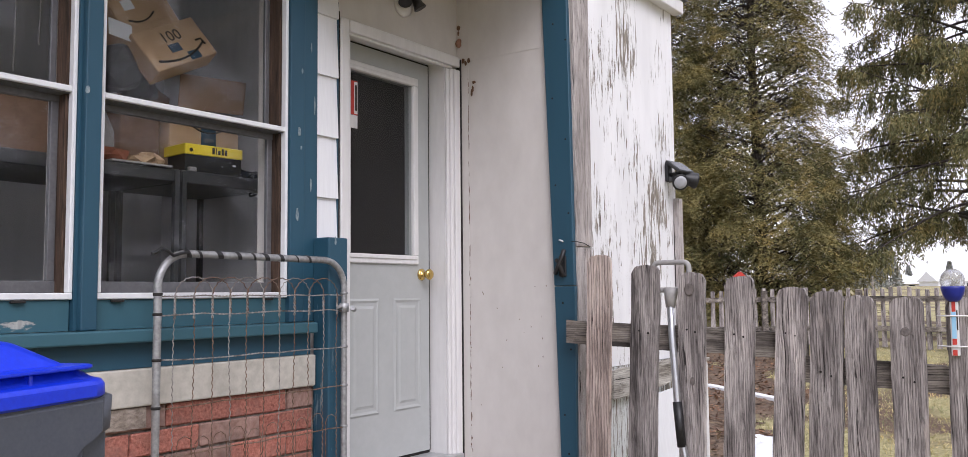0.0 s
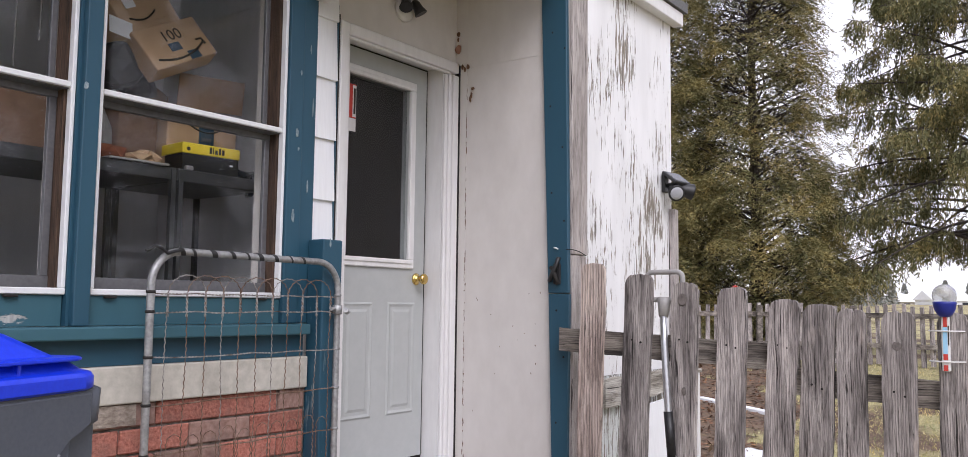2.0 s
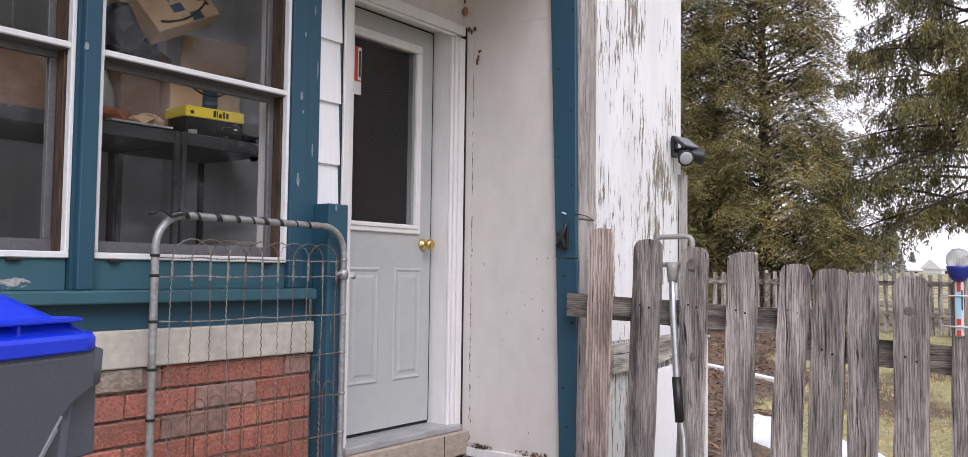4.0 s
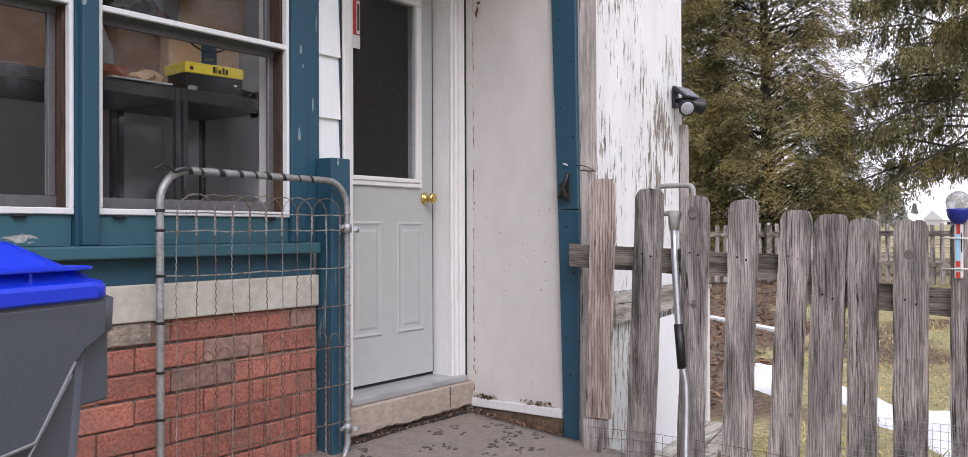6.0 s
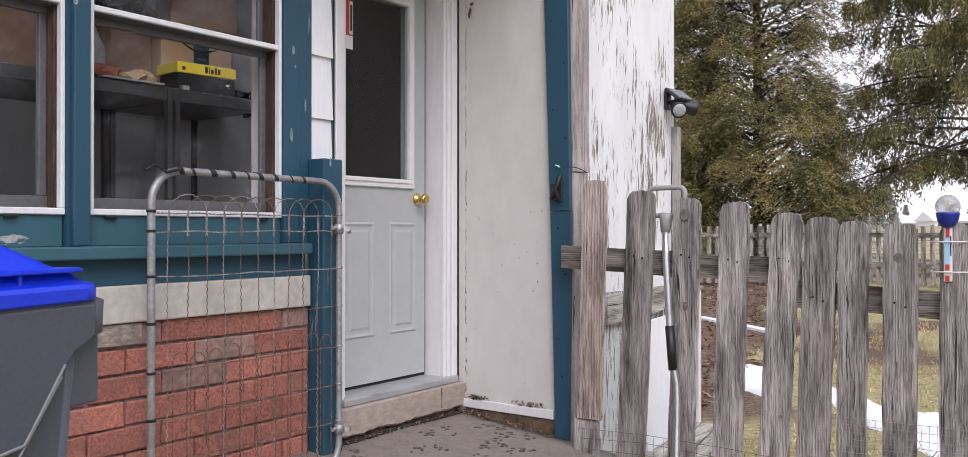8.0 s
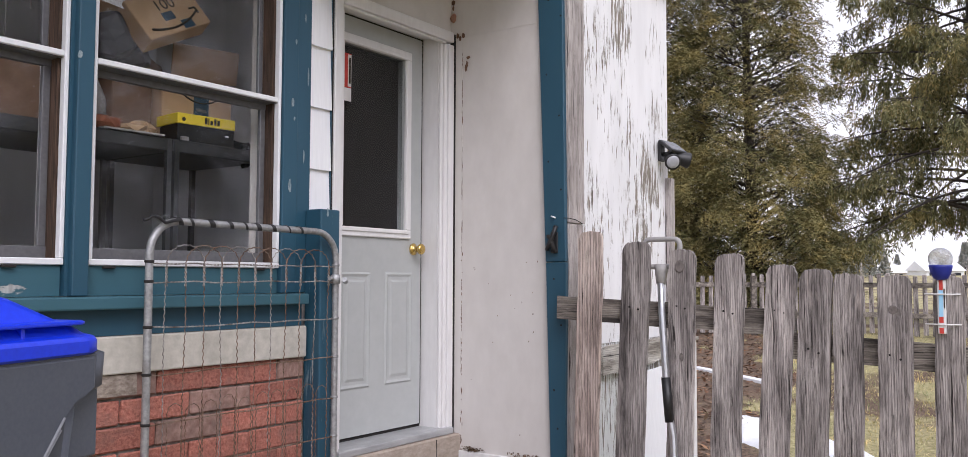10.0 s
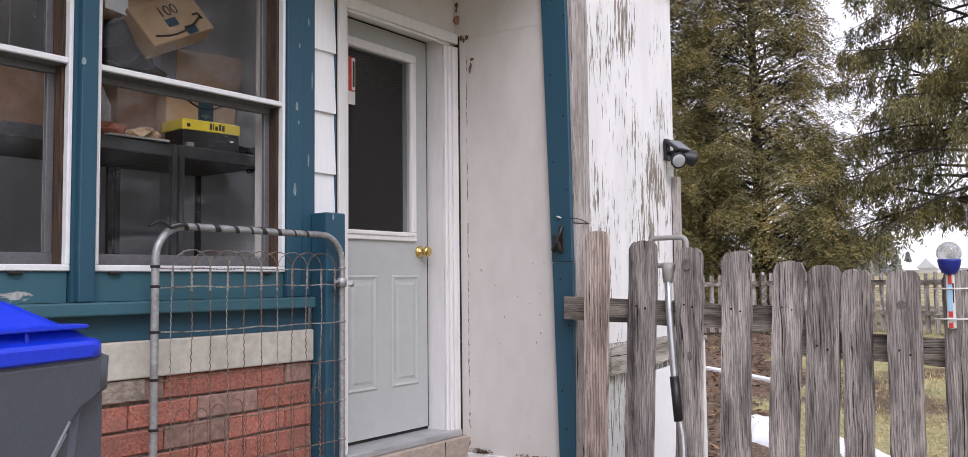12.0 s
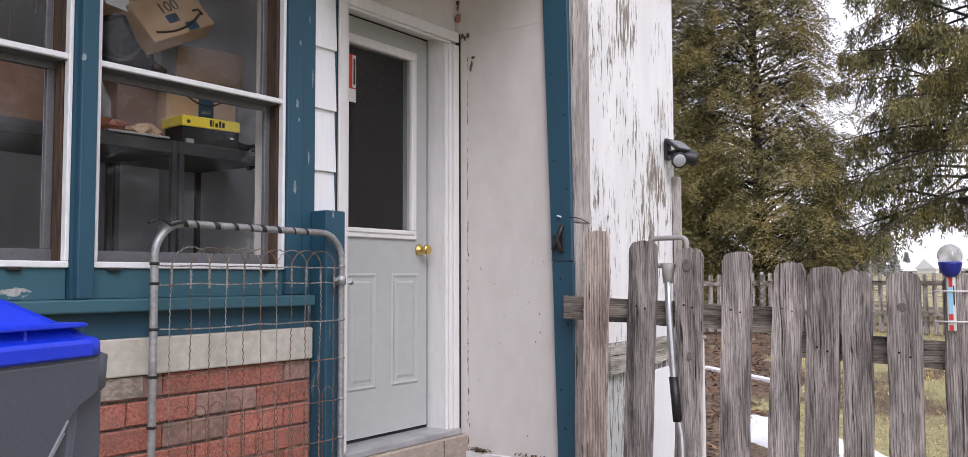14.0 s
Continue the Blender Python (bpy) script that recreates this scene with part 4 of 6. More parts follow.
cart = thing("wheeled_bin", (-2.9, -1.2, -0.22), "grey wheeled rubbish bin with a bright blue lid", "bin")
body = part("body", local(tapered([(0.06, -0.62, -0.115, 0.07, 0.50, 0.05), (0.10, -0.63, -0.105, 0.06, 0.51, 0.06), (0.955, -0.69, -0.055, 0.014, 0.59, 0.06)]), bin_m), M["bin_grey"], cart)
part("rim", local(tapered([(0.934, -0.69, -0.006, 0.010, 0.595, 0.06), (0.940, -0.70, 0.0, 0.004, 0.605, 0.06), (1.003, -0.70, 0.0, 0.0, 0.605, 0.06), (1.010, -0.69, -0.012, 0.012, 0.595, 0.06)]), bin_m), M["bin_grey"], cart, "thick grey rim")
bm = bmesh.new()
out = [(-0.63, 1.000), (-0.064, 1.000), (-0.062, 0.936), (-0.088, 0.933), (-0.118, 0.922), (-0.140, 0.895), (-0.235, 0.765), (-0.62, 0.728)]
ring = [[bm.verts.new((x, y0 + 0.015 * (1.0 - z), z)) for x, z in out] for y0 in (-0.0025, 0.06)]
bm.faces.new(ring[0])
bm.faces.new(ring[1][::-1])
for i in range(8):
    bm.faces.new((ring[0][i], ring[1][i], ring[1][(i + 1) % 8], ring[0][(i + 1) % 8]))
part("gusset", local(bevelled(bm, 0.005, 2), bin_m), M["bin_grey"], body, "raised moulded front panel")
part("side_bracket", local(bevelled(boxes((-0.14, -0.016, 0.030, 0.50, 0.800, 0.936)), 0.006), bin_m), M["bin_grey"], body, "moulded handle bracket")
part("scuffed_edge", local(tube(bmesh.new(), [(-0.150, 0.0, 0.872), (-0.252, 0.0014, 0.742), (-0.62, 0.003, 0.708)], 0.0028, 6), bin_m), M["bin_light"], body, "pale scuffed edge")
part("scuffed_edge", local(tube(bmesh.new(), [(-0.142, 0.0002, 0.893), (-0.236, 0.0018, 0.766), (-0.62, 0.0024, 0.729)], 0.004, 6), bin_m), M["bin_light"], body, "pale scuffed edge")
lid = part("lid", local(tapered([(1.004, -0.710, -0.040, -0.004, 0.61, 0.06), (1.009, -0.716, -0.034, -0.010, 0.615, 0.06), (1.030, -0.716, -0.034, -0.010, 0.615, 0.06), (1.038, -0.712, -0.038, -0.006, 0.61, 0.06),
                                (1.043, -0.700, -0.052, 0.006, 0.60, 0.06), (1.062, -0.685, -0.078, 0.022, 0.585, 0.06), (1.070, -0.66, -0.105, 0.032, 0.55, 0.05), (1.110, -0.60, -0.175, 0.075, 0.50, 0.05),
                                (1.115, -0.59, -0.185, 0.085, 0.49, 0.05), (1.117, -0.57, -0.20, 0.10, 0.47, 0.05)]), bin_m), M["bin_blue"], cart, "bright blue hinged lid")
part("lid_brim", local(tapered([(1.061, -0.70, -0.088, -0.004, 0.59, 0.03), (1.063, -0.703, -0.085, -0.007, 0.593, 0.03), (1.067, -0.703, -0.085, -0.007, 0.593, 0.03), (1.069, -0.70, -0.088, -0.004, 0.59, 0.03)]), bin_m), M["bin_blue"], lid, "thin overhanging brim")
for x in (-0.60, -0.42, -0.24):
    part("lid_rib", local(bevelled(boxes((x - 0.004, x + 0.004, 0.004, 0.03, 1.040, 1.0615)), 0.002, 1), bin_m), M["bin_blue"], lid)
wheel = part("wheel", local(lathe(bmesh.new(), [(0.10, -0.03), (0.125, -0.02), (0.125, 0.02), (0.10, 0.03)], 20, Matrix.Translation((-0.12, 0.52, 0.125)) @ Matrix.Rotation(radians(90), 4, "Y")), bin_m), M["black"], cart, "black rubber wheel")
part("wheel", local(lathe(bmesh.new(), [(0.10, -0.03), (0.125, -0.02), (0.125, 0.02), (0.10, 0.03)], 20, Matrix.Translation((-0.58, 0.52, 0.125)) @ Matrix.Rotation(radians(90), 4, "Y")), bin_m), M["black"], cart, "black rubber wheel")

tab = thing("frame_clips", (-2.3, -0.036, 0.97), "small dark clips under the window frames", "clip", "", "stuff")
for x in (-2.29, -1.955, -1.30):
    part("clip", bevelled(boxes((x - 0.022, x + 0.022, -0.040, -0.024, 0.960, 0.970)), 0.002, 1), M["dark"], tab)
bm = bmesh.new()
for x, y, z, w, h, seed in ((-1.150, -0.0462, 1.665, 0.009, 0.020, 1), (-1.160, -0.0462, 1.31, 0.008, 0.030, 2), (-2.098, -0.0662, 1.665, 0.009, 0.016, 3), (-1.14, -0.0462, 1.60, 0.005, 0.008, 4),
                            (-1.135, -0.0462, 1.93, 0.005, 0.012, 5), (-1.07, -0.0312, 1.45, 0.005, 0.03, 6), (-1.05, -0.0312, 1.80, 0.004, 0.04, 7), (-1.02, -0.1292, 1.205, 0.006, 0.016, 8), (-1.07, -0.0312, 2.05, 0.004, 0.02, 9)):
    lathe(bm, [(1.0, 0.0), (0.9, 1.0)], 9, Matrix.Translation((x, y + 0.0008, z)) @ Matrix.Rotation(radians(90), 4, "X") @ Matrix.Diagonal((w, h, 0.0012, 1)))
    for v in list(bm.verts)[-18:]:
        v.co.x += 0.5 * w * noise.noise(v.co * 90 + Vector((seed, 0, 0)))
        v.co.z += 0.5 * h * noise.noise(v.co * 70 + Vector((0, seed, 0)))
tagged(part("paint_chips", bm, M["chip"]), "pale bare spots where the blue paint has chipped", "paint chips", "", "stuff")


# ---- brickwork under the band ----
brickwork = setting("brick_wall", boxes((-6.0, -1.064, -0.031, 0.0, -0.32, 0.599)), M["mortar"], "old red brick wall with dark recessed mortar", "wall")
bm = bmesh.new()
rnd = random.Random(77)
ends = [[], []]
for k in range(25):
    x = -2.32 + 0.47 * k / 24
    for row, z in zip(ends, (0.597, 0.522 + 0.010 * noise.noise(Vector((x * 9, 0, 1))) + 0.006 * rnd.random())):
        row.append([bm.verts.new((x, y, z)) for y in (-0.052 - 0.003 * noise.noise(Vector((x * 14, z * 9, 0))), -0.031)])
for i in range(24):
    a, b, c, d = ends[0][i], ends[0][i + 1], ends[1][i + 1], ends[1][i]
    for q in ((a[0], b[0], c[0], d[0]), (a[1], d[1], c[1], b[1]), (d[0], c[0], c[1], d[1]), (a[0], a[1], b[1], b[0])):
        bm.faces.new(q)
bm.faces.new((ends[0][0][0], ends[1][0][0], ends[1][0][1], ends[0][0][1]))
bm.faces.new((ends[0][-1][0], ends[0][-1][1], ends[1][-1][1], ends[1][-1][0]))
tagged(part("cement_smear", bm, M["smear"]), "rough brown-grey cement smeared over the top bricks", "cement", "", "structure")


def brick_mesh(seed, material):
    rnd = random.Random(seed)
    bm = boxes((0.0, 0.268, -0.043, -0.004, 0.0, 0.0825))
    for v in bm.verts:
        v.co += Vector((rnd.uniform(-0.004, 0.003), rnd.uniform(-0.003, 0.003), rnd.uniform(-0.003, 0.002)))
    return to_mesh("brick", bevelled(bm, 0.005, 1), material)


reds = [brick_mesh(s, M["brick"]) for s in range(6)]
greys = [brick_mesh(s, M["brick_grey"]) for s in range(20, 23)]
rnd = random.Random(5)
for row in range(9):
    z = 0.5165 - 0.0908 * row
    x = -3.58 + (0.14 if row % 2 == 0 else 0.0)
    while x < -1.09:
        end = min(x + 0.273, -1.066)
        stained = (row == 0 and (x < -1.8 or x > -1.25)) or (row == 1 and -1.67 < x < -1.5) or (row == 2 and -1.80 < x < -1.7)
        me = rnd.choice(greys if stained else reds)
        piece("brick", me, pose(x, rnd.uniform(-0.002, 0.002), z) @ Matrix.Diagonal(((end - x) / 0.268, 1, 1, 1)), brickwork)
        x += 0.280


# ---- small things on the walls ----
spot = thing("porch_light", (-0.44, -0.02, 2.40), "black outdoor lamp holder on a white round base", "lamp")
part("base", lathe(bmesh.new(), [(0.062, 0.0), (0.062, 0.014), (0.045, 0.024), (0.02, 0.028)], 20, Matrix.Translation((-0.44, -0.0005, 2.415)) @ to_y), M["white"], spot, "round white base plate")
for dx, ang in ((-0.035, 24), (0.040, -22)):
    mm = Matrix.Translation((-0.44 + dx, -0.05, 2.445)) @ Matrix.Rotation(radians(ang), 4, "Y") @ Matrix.Rotation(radians(160), 4, "X")
    part("lamp_holder", lathe(bmesh.new(), [(0.014, -0.02), (0.022, 0.0), (0.026, 0.03), (0.034, 0.055), (0.030, 0.055)], 16, mm), M["black"], spot)
part("stem", tube(bmesh.new(), [(-0.44, -0.025, 2.42), (-0.44, -0.05, 2.445)], 0.013, 10), M["black"], spot)

light = thing("solar_light", (1.11, -0.70, 1.64), "black solar security light with two round lamp heads", "lamp")
pm = Matrix.Translation((1.115, -0.775, 1.700)) @ Matrix.Rotation(radians(-8), 4, "Z") @ Matrix.Rotation(radians(38), 4, "X")
part("panel", local(bevelled(boxes((-0.075, 0.095, -0.055, 0.060, -0.009, 0.009)), 0.005), pm), M["black"], light)
part("solar_cell", local(boxes((-0.066, 0.086, -0.047, 0.052, 0.0095, 0.0110)), pm), M["solar"], light, "dark solar cell")
part("bracket", bevelled(boxes((1.075, 1.135, -0.722, -0.7005, 1.62, 1.735)), 0.006), M["black"], light)
part("arm", tube(bmesh.new(), [(1.105, -0.715, 1.66), (1.11, -0.755, 1.665), (1.115, -0.785, 1.69)], 0.013, 10), M["black"], light)
for at, aim in (((1.080, -0.785, 1.618), (-0.72, -0.58, -0.36)), ((1.165, -0.82, 1.632), (0.65, -0.70, -0.20))):
    q = Vector(aim).to_track_quat("Z", "Y").to_matrix().to_4x4()
    hm = Matrix.Translation(at) @ q
    head = part("lamp_head", lathe(bmesh.new(), [(0.020, -0.060), (0.030, -0.052), (0.036, -0.015), (0.047, 0.028), (0.047, 0.036), (0.039, 0.036)], 22, hm), M["black"], light)
    part("lens", lathe(bmesh.new(), [(0.038, 0.0345), (0.036, 0.038), (0.02, 0.041), (0.004, 0.042)], 22, hm), M["frost"], head, "frosted round lens")
part("knuckle", tube(bmesh.new(), [(1.085, -0.77, 1.645), (1.11, -0.775, 1.655), (1.16, -0.80, 1.65)], 0.016, 10), M["black"], light)

hook = thing("gate_catch", (-0.03, -0.655, 1.10), "black twisted metal gate catch on the corner board", "catch")
part("plate", bevelled(boxes((-0.036, -0.027, -0.676, -0.636, 1.055, 1.155)), 0.003, 1), M["black"], hook)
part("hook_bar", tube(bmesh.new(), [(-0.036, -0.668, 1.185), (-0.044, -0.660, 1.150), (-0.052, -0.648, 1.115), (-0.050, -0.632, 1.085), (-0.044, -0.622, 1.07)], 0.011, 8), M["black"], hook)
part("hook_bar", tube(bmesh.new(), [(-0.036, -0.625, 1.135), (-0.050, -0.645, 1.125), (-0.052, -0.660, 1.085), (-0.042, -0.668, 1.055)], 0.010, 8), M["dark"], hook)
tagged(part("staple", tube(bmesh.new(), [(-0.028, -0.660, 1.223), (-0.036, -0.655, 1.228), (-0.034, -0.640, 1.232)], 0.004, 6), M["alu"]), "small bright metal staple in the blue board", "staple")
tagged(part("loose_wire", tube(bmesh.new(), [(-0.027, -0.705, 1.222), (-0.02, -0.735, 1.220), (0.05, -0.730, 1.216), (0.12, -0.727, 1.20)], 0.0022, 6), M["dark"]), "thin dark wire across the corner boards", "wire")


def nails(spots):
    bm = bmesh.new()
    for a, z in spots:
        m = Matrix.Translation((-0.0262, a, z)) @ Matrix.Rotation(radians(-90), 4, "Y")
        lathe(bm, [(0.0052, 0.0), (0.0045, 0.0018), (0.002, 0.0022)], 8, m)
    return bm


tagged(part("nail_heads", nails([(-0.62, 2.30), (-0.69, 2.21), (-0.61, 1.93), (-0.68, 1.72), (-0.62, 1.50), (-0.69, 1.36), (-0.65, 0.93), (-0.69, 0.71), (-0.65, 0.40), (-0.67, 0.22)]), M["dark"]),
       "dark nail heads in the blue boards", "nails", "", "stuff")


def lump(bm, at, size, seed):
    r = bmesh.ops.create_icosphere(bm, subdivisions=2, radius=1.0)
    for v in r["verts"]:
        k = 1 + 0.45 * noise.noise(v.co * 2.0 + Vector((seed, 0, 0)))
        v.co = Vector(at) + Vector((v.co.x * size[0] * k, v.co.y * size[1] * k, v.co.z * size[2] * k))
    return bm


tagged(part("mud_nest", lump(bmesh.new(), (-0.010, -0.022, 2.315), (0.010, 0.018, 0.026), 1), M["nest"]), "small brown mud nest in the corner", "nest")
bm = bmesh.new()
rnd = random.Random(11)
for at in ((-0.008, -0.05, 2.215), (-0.006, -0.085, 2.212), (-0.007, -0.065, 2.20), (-0.009, -0.12, 2.09), (-0.009, -0.112, 2.055), (-0.009, -0.105, 2.035), (-0.007, -0.02, 2.40), (-0.007, -0.018, 2.37)):
    lump(bm, at, (0.004, rnd.uniform(0.006, 0.014), rnd.uniform(0.006, 0.02)), rnd.random() * 9)
for k in range(26):
    lump(bm, (-0.0015, -0.080 + rnd.gauss(0, 0.003), rnd.uniform(0.06, 1.05) ** 1.2), (0.002, rnd.uniform(0.0010, 0.003), rnd.uniform(0.002, 0.011)), rnd.random() * 9)
for k in range(16):
    lump(bm, (-0.0005, rnd.uniform(-0.55, -0.12), rnd.uniform(0.15, 1.1)), (0.0015, rnd.uniform(0.001, 0.003), rnd.uniform(0.0015, 0.005)), rnd.random() * 9)
for k in range(60):
    z = rnd.uniform(0.07, 2.15)
    lump(bm, (-0.0028, -0.0785 + rnd.gauss(0, 0.0012), z), (0.0012, rnd.uniform(0.0006, 0.0014), rnd.uniform(0.006, 0.022)), rnd.random() * 9)
tagged(part("wall_dirt", bm, M["mud"]), "brown dirt and old web lumps on the cream wall", "dirt", "", "stuff")
bm = bmesh.new()
for k in range(170):
    y = rnd.uniform(-0.64, -0.03)
    x = -0.02 - abs(rnd.gauss(0, 0.022))
    s = rnd.uniform(0.004, 0.014)
    lump_z = -0.012 + 0.10 * y + rnd.uniform(0, 0.012)
    q = Matrix.Translation((x, y, lump_z + 0.006)) @ Euler((rnd.uniform(-1, 1), rnd.uniform(-1, 1), rnd.uniform(0, 6))).to_matrix().to_4x4()
    v = [bm.verts.new(q @ Vector(c)) for c in ((-s, 0, 0), (0, -s * 0.5, 0.002), (s, 0, 0), (0, s * 0.5, 0.002))]
    bm.faces.new(v)
for k in range(170):
    y = rnd.choice([rnd.gauss(-0.16, 0.035), rnd.gauss(-0.48, 0.04)])
    s = rnd.uniform(0.004, 0.011)
    q = Matrix.Translation((-0.010 + rnd.uniform(-0.006, 0.004), max(-0.6, min(-0.09, y)), 0.052 + rnd.uniform(0, 0.020))) @ Euler((rnd.uniform(-1, 1), rnd.uniform(-1, 1), rnd.uniform(0, 6))).to_matrix().to_4x4()
    bm.faces.new([bm.verts.new(q @ Vector(c)) for c in ((-s, 0, 0), (0, -s * 0.5, 0.002), (s, 0, 0), (0, s * 0.5, 0.002))])
for k in range(120):
    x = rnd.uniform(-0.95, -0.03)
    s = rnd.uniform(0.004, 0.012)
    q = Matrix.Translation((x, -0.080 - abs(rnd.gauss(0, 0.015)), -0.014 + rnd.uniform(0, 0.012))) @ Euler((rnd.uniform(-1, 1), rnd.uniform(-1, 1), rnd.uniform(0, 6))).to_matrix().to_4x4()
    bm.faces.new([bm.verts.new(q @ Vector(c)) for c in ((-s, 0, 0), (0, -s * 0.5, 0.002), (s, 0, 0), (0, s * 0.5, 0.002))])
tagged(part("leaf_litter", bm, M["leaf"]), "dead leaf crumbs along the wall foot", "litter", "", "stuff")

# ---- shovel leaning on the fence ----
shovel = thing("snow_shovel", (-0.19, -1.33, -0.25), "bent aluminium snow shovel with black grip, leaning on the fence", "shovel")
part("shaft", tube(bmesh.new(), [(-0.098, -1.232, 0.955), (-0.118, -1.245, 0.80), (-0.135, -1.270, 0.50), (-0.140, -1.290, 0.33), (-0.143, -1.303, 0.27), (-0.147, -1.308, 0.20), (-0.185, -1.320, -0.02), (-0.205, -1.330, -0.10), (-0.213, -1.334, -0.165)], 0.0155, 14), M["silver"], shovel)
part("grip", tube(bmesh.new(), [(-0.1345, -1.268, 0.512), (-0.1402, -1.2865, 0.325)], 0.0195, 14), M["black"], shovel, "black foam grip")
ring = []
for cy, cz, a0 in ((-1.175, 1.080, 0), (-1.290, 1.080, 90), (-1.290, 1.010, 180), (-1.175, 1.010, 270)):
    for k in range(5):
        a = radians(a0 + 90 * k / 4)
        ring.append((-0.082, cy + 0.025 * math.cos(a), cz + 0.025 * math.sin(a)))
part("handle", tube(bmesh.new(), ring + ring[:1], 0.0115, 10, False), M["grey_plastic"], shovel, "pale grey D-shaped handle")
part("collar", tube(bmesh.new(), [(-0.084, -1.232, 0.992), (-0.088, -1.232, 0.965), (-0.100, -1.234, 0.91)], [0.034, 0.028, 0.020], 14), M["grey_plastic"], shovel)
bm = bmesh.new()
g = [[bm.verts.new((-0.215 - 0.07 * math.sin(j / 6 * 1.4), -1.335 + (i / 8 - 0.5) * 0.46, -0.150 - 0.065 * j / 6 + 0.02 * (2 * i / 8 - 1) ** 2)) for j in range(7)] for i in range(9)]
for i in range(8):
    for j in range(6):
        bm.faces.new((g[i][j], g[i + 1][j], g[i + 1][j + 1], g[i][j + 1])).smooth = True
bmesh.ops.solidify(bm, geom=bm.faces[:], thickness=0.004)
part("blade", bm, M["black"], shovel, "black plastic scoop")

# ---- thermometer light on a picket ----
tm = thing("garden_thermometer", (-0.14, -2.33, 0.74), "glass-globe garden stake light with thermometer tube, tied to a picket", "thermometer")
gy = -2.330
globe_m = nodes_of("crackled_glass")
globe_m[3].inputs["Base Color"].default_value = (0.86, 0.88, 0.88, 1)
globe_m[3].inputs["Roughness"].default_value = 0.12
globe_m[3].inputs["Transmission Weight"].default_value = 0.75
bump(globe_m[1], globe_m[2], noise_at(globe_m[1], globe_m[2], coords(globe_m[1], globe_m[2], (1, 1, 1)), 90.0), 1.0, 0.004, globe_m[3])
bm = bmesh.new()
bmesh.ops.create_uvsphere(bm, u_segments=24, v_segments=16, radius=0.041, matrix=Matrix.Translation((-0.142, gy, 1.006)))
for f in bm.faces:
    f.smooth = True
part("globe", bm, globe_m[0], tm, "crackled clear glass globe")
part("cup", lathe(bmesh.new(), [(0.014, 0.930), (0.024, 0.937), (0.034, 0.955), (0.0385, 0.975), (0.040, 0.984), (0.036, 0.985)], 24, Matrix.Translation((-0.142, gy, 0))), M["navy"], tm, "dark blue cup")
part("stake", bevelled(boxes((-0.148, -0.126, gy - 0.0135, gy + 0.0135, 0.738, 0.932)), 0.004), M["white"], tm, "white plastic stake")
for z0, z1, mk, dy0, dy1 in ((0.895, 0.930, "red", -0.006, 0.006), (0.80, 0.894, "lightblue", -0.006, 0.008), (0.778, 0.799, "red", -0.006, 0.008), (0.740, 0.760, "red", -0.006, 0.008)):
    part("scale_strip", boxes((-0.1495, -0.1482, gy + dy0, gy + dy1, z0, z1)), M[mk], tm)
part("scale_print", boxes((-0.1495, -0.1482, gy - 0.0120, gy - 0.0080, 0.83, 0.90)), M["print"], tm)
for z in (0.880, 0.772):
    tie = tube(bmesh.new(), [(-0.10, gy + 0.058, z), (-0.126, gy + 0.056, z), (-0.152, gy + 0.02, z), (-0.152, gy - 0.02, z), (-0.126, gy - 0.058, z), (-0.10, gy - 0.06, z)], 0.003, 6)
    part("cable_tie", tie, M["white"], tm, "white cable tie")

# ---- wire netting along the fence foot ----
bm = bmesh.new()
rnd = random.Random(3)
for k in range(28):
    y = -1.93 - 0.026 * k
    tube(bm, [(-0.127, y, -0.28), (-0.126 + rnd.uniform(-0.003, 0.003), y + 0.004, -0.05), (-0.127, y, 0.215 + rnd.uniform(-0.02, 0.01))], 0.0010, 4, False)
for k in range(19):
    z = -0.26 + 0.026 * k
    tube(bm, [(-0.128, -1.92, z), (-0.128, -2.3, z + rnd.uniform(-0.006, 0.006)), (-0.128, -2.66, z)], 0.0010, 4, False)
tagged(part("wire_netting", bm, M["galv"]), "rusty fine wire netting on the fence foot", "netting", "", "stuff")
bm = bmesh.new()
for k in range(7):
    z = 0.035 - 0.045 * k
    tube(bm, [(-0.128, -0.83, z - 0.02), (-0.128, -1.15, z + rnd.uniform(-0.008, 0.008)), (-0.128, -1.5, z - 0.012), (-0.128, -1.92, z - 0.03)], 0.0012, 4, False)
for k in range(22):
    y = -0.84 - 0.05 * k
    tube(bm, [(-0.129, y, -0.25), (-0.129, y + rnd.uniform(-0.005, 0.005), 0.02)], 0.0010, 4, False)
tagged(part("wire_netting", bm, M["wire_rust"]), "loose rusty garden wire along the fence foot", "netting", "", "stuff")

scrap_m = pose(-0.150, -1.445, -0.345, 32, 4, 0)
tagged(part("broken_board", local(bevelled(boxes((-0.012, 0.012, -0.03, 0.10, 0.0, 0.36)), 0.004, 1), scrap_m), M["wood"]), "short broken grey board leaning at the fence foot", "board")

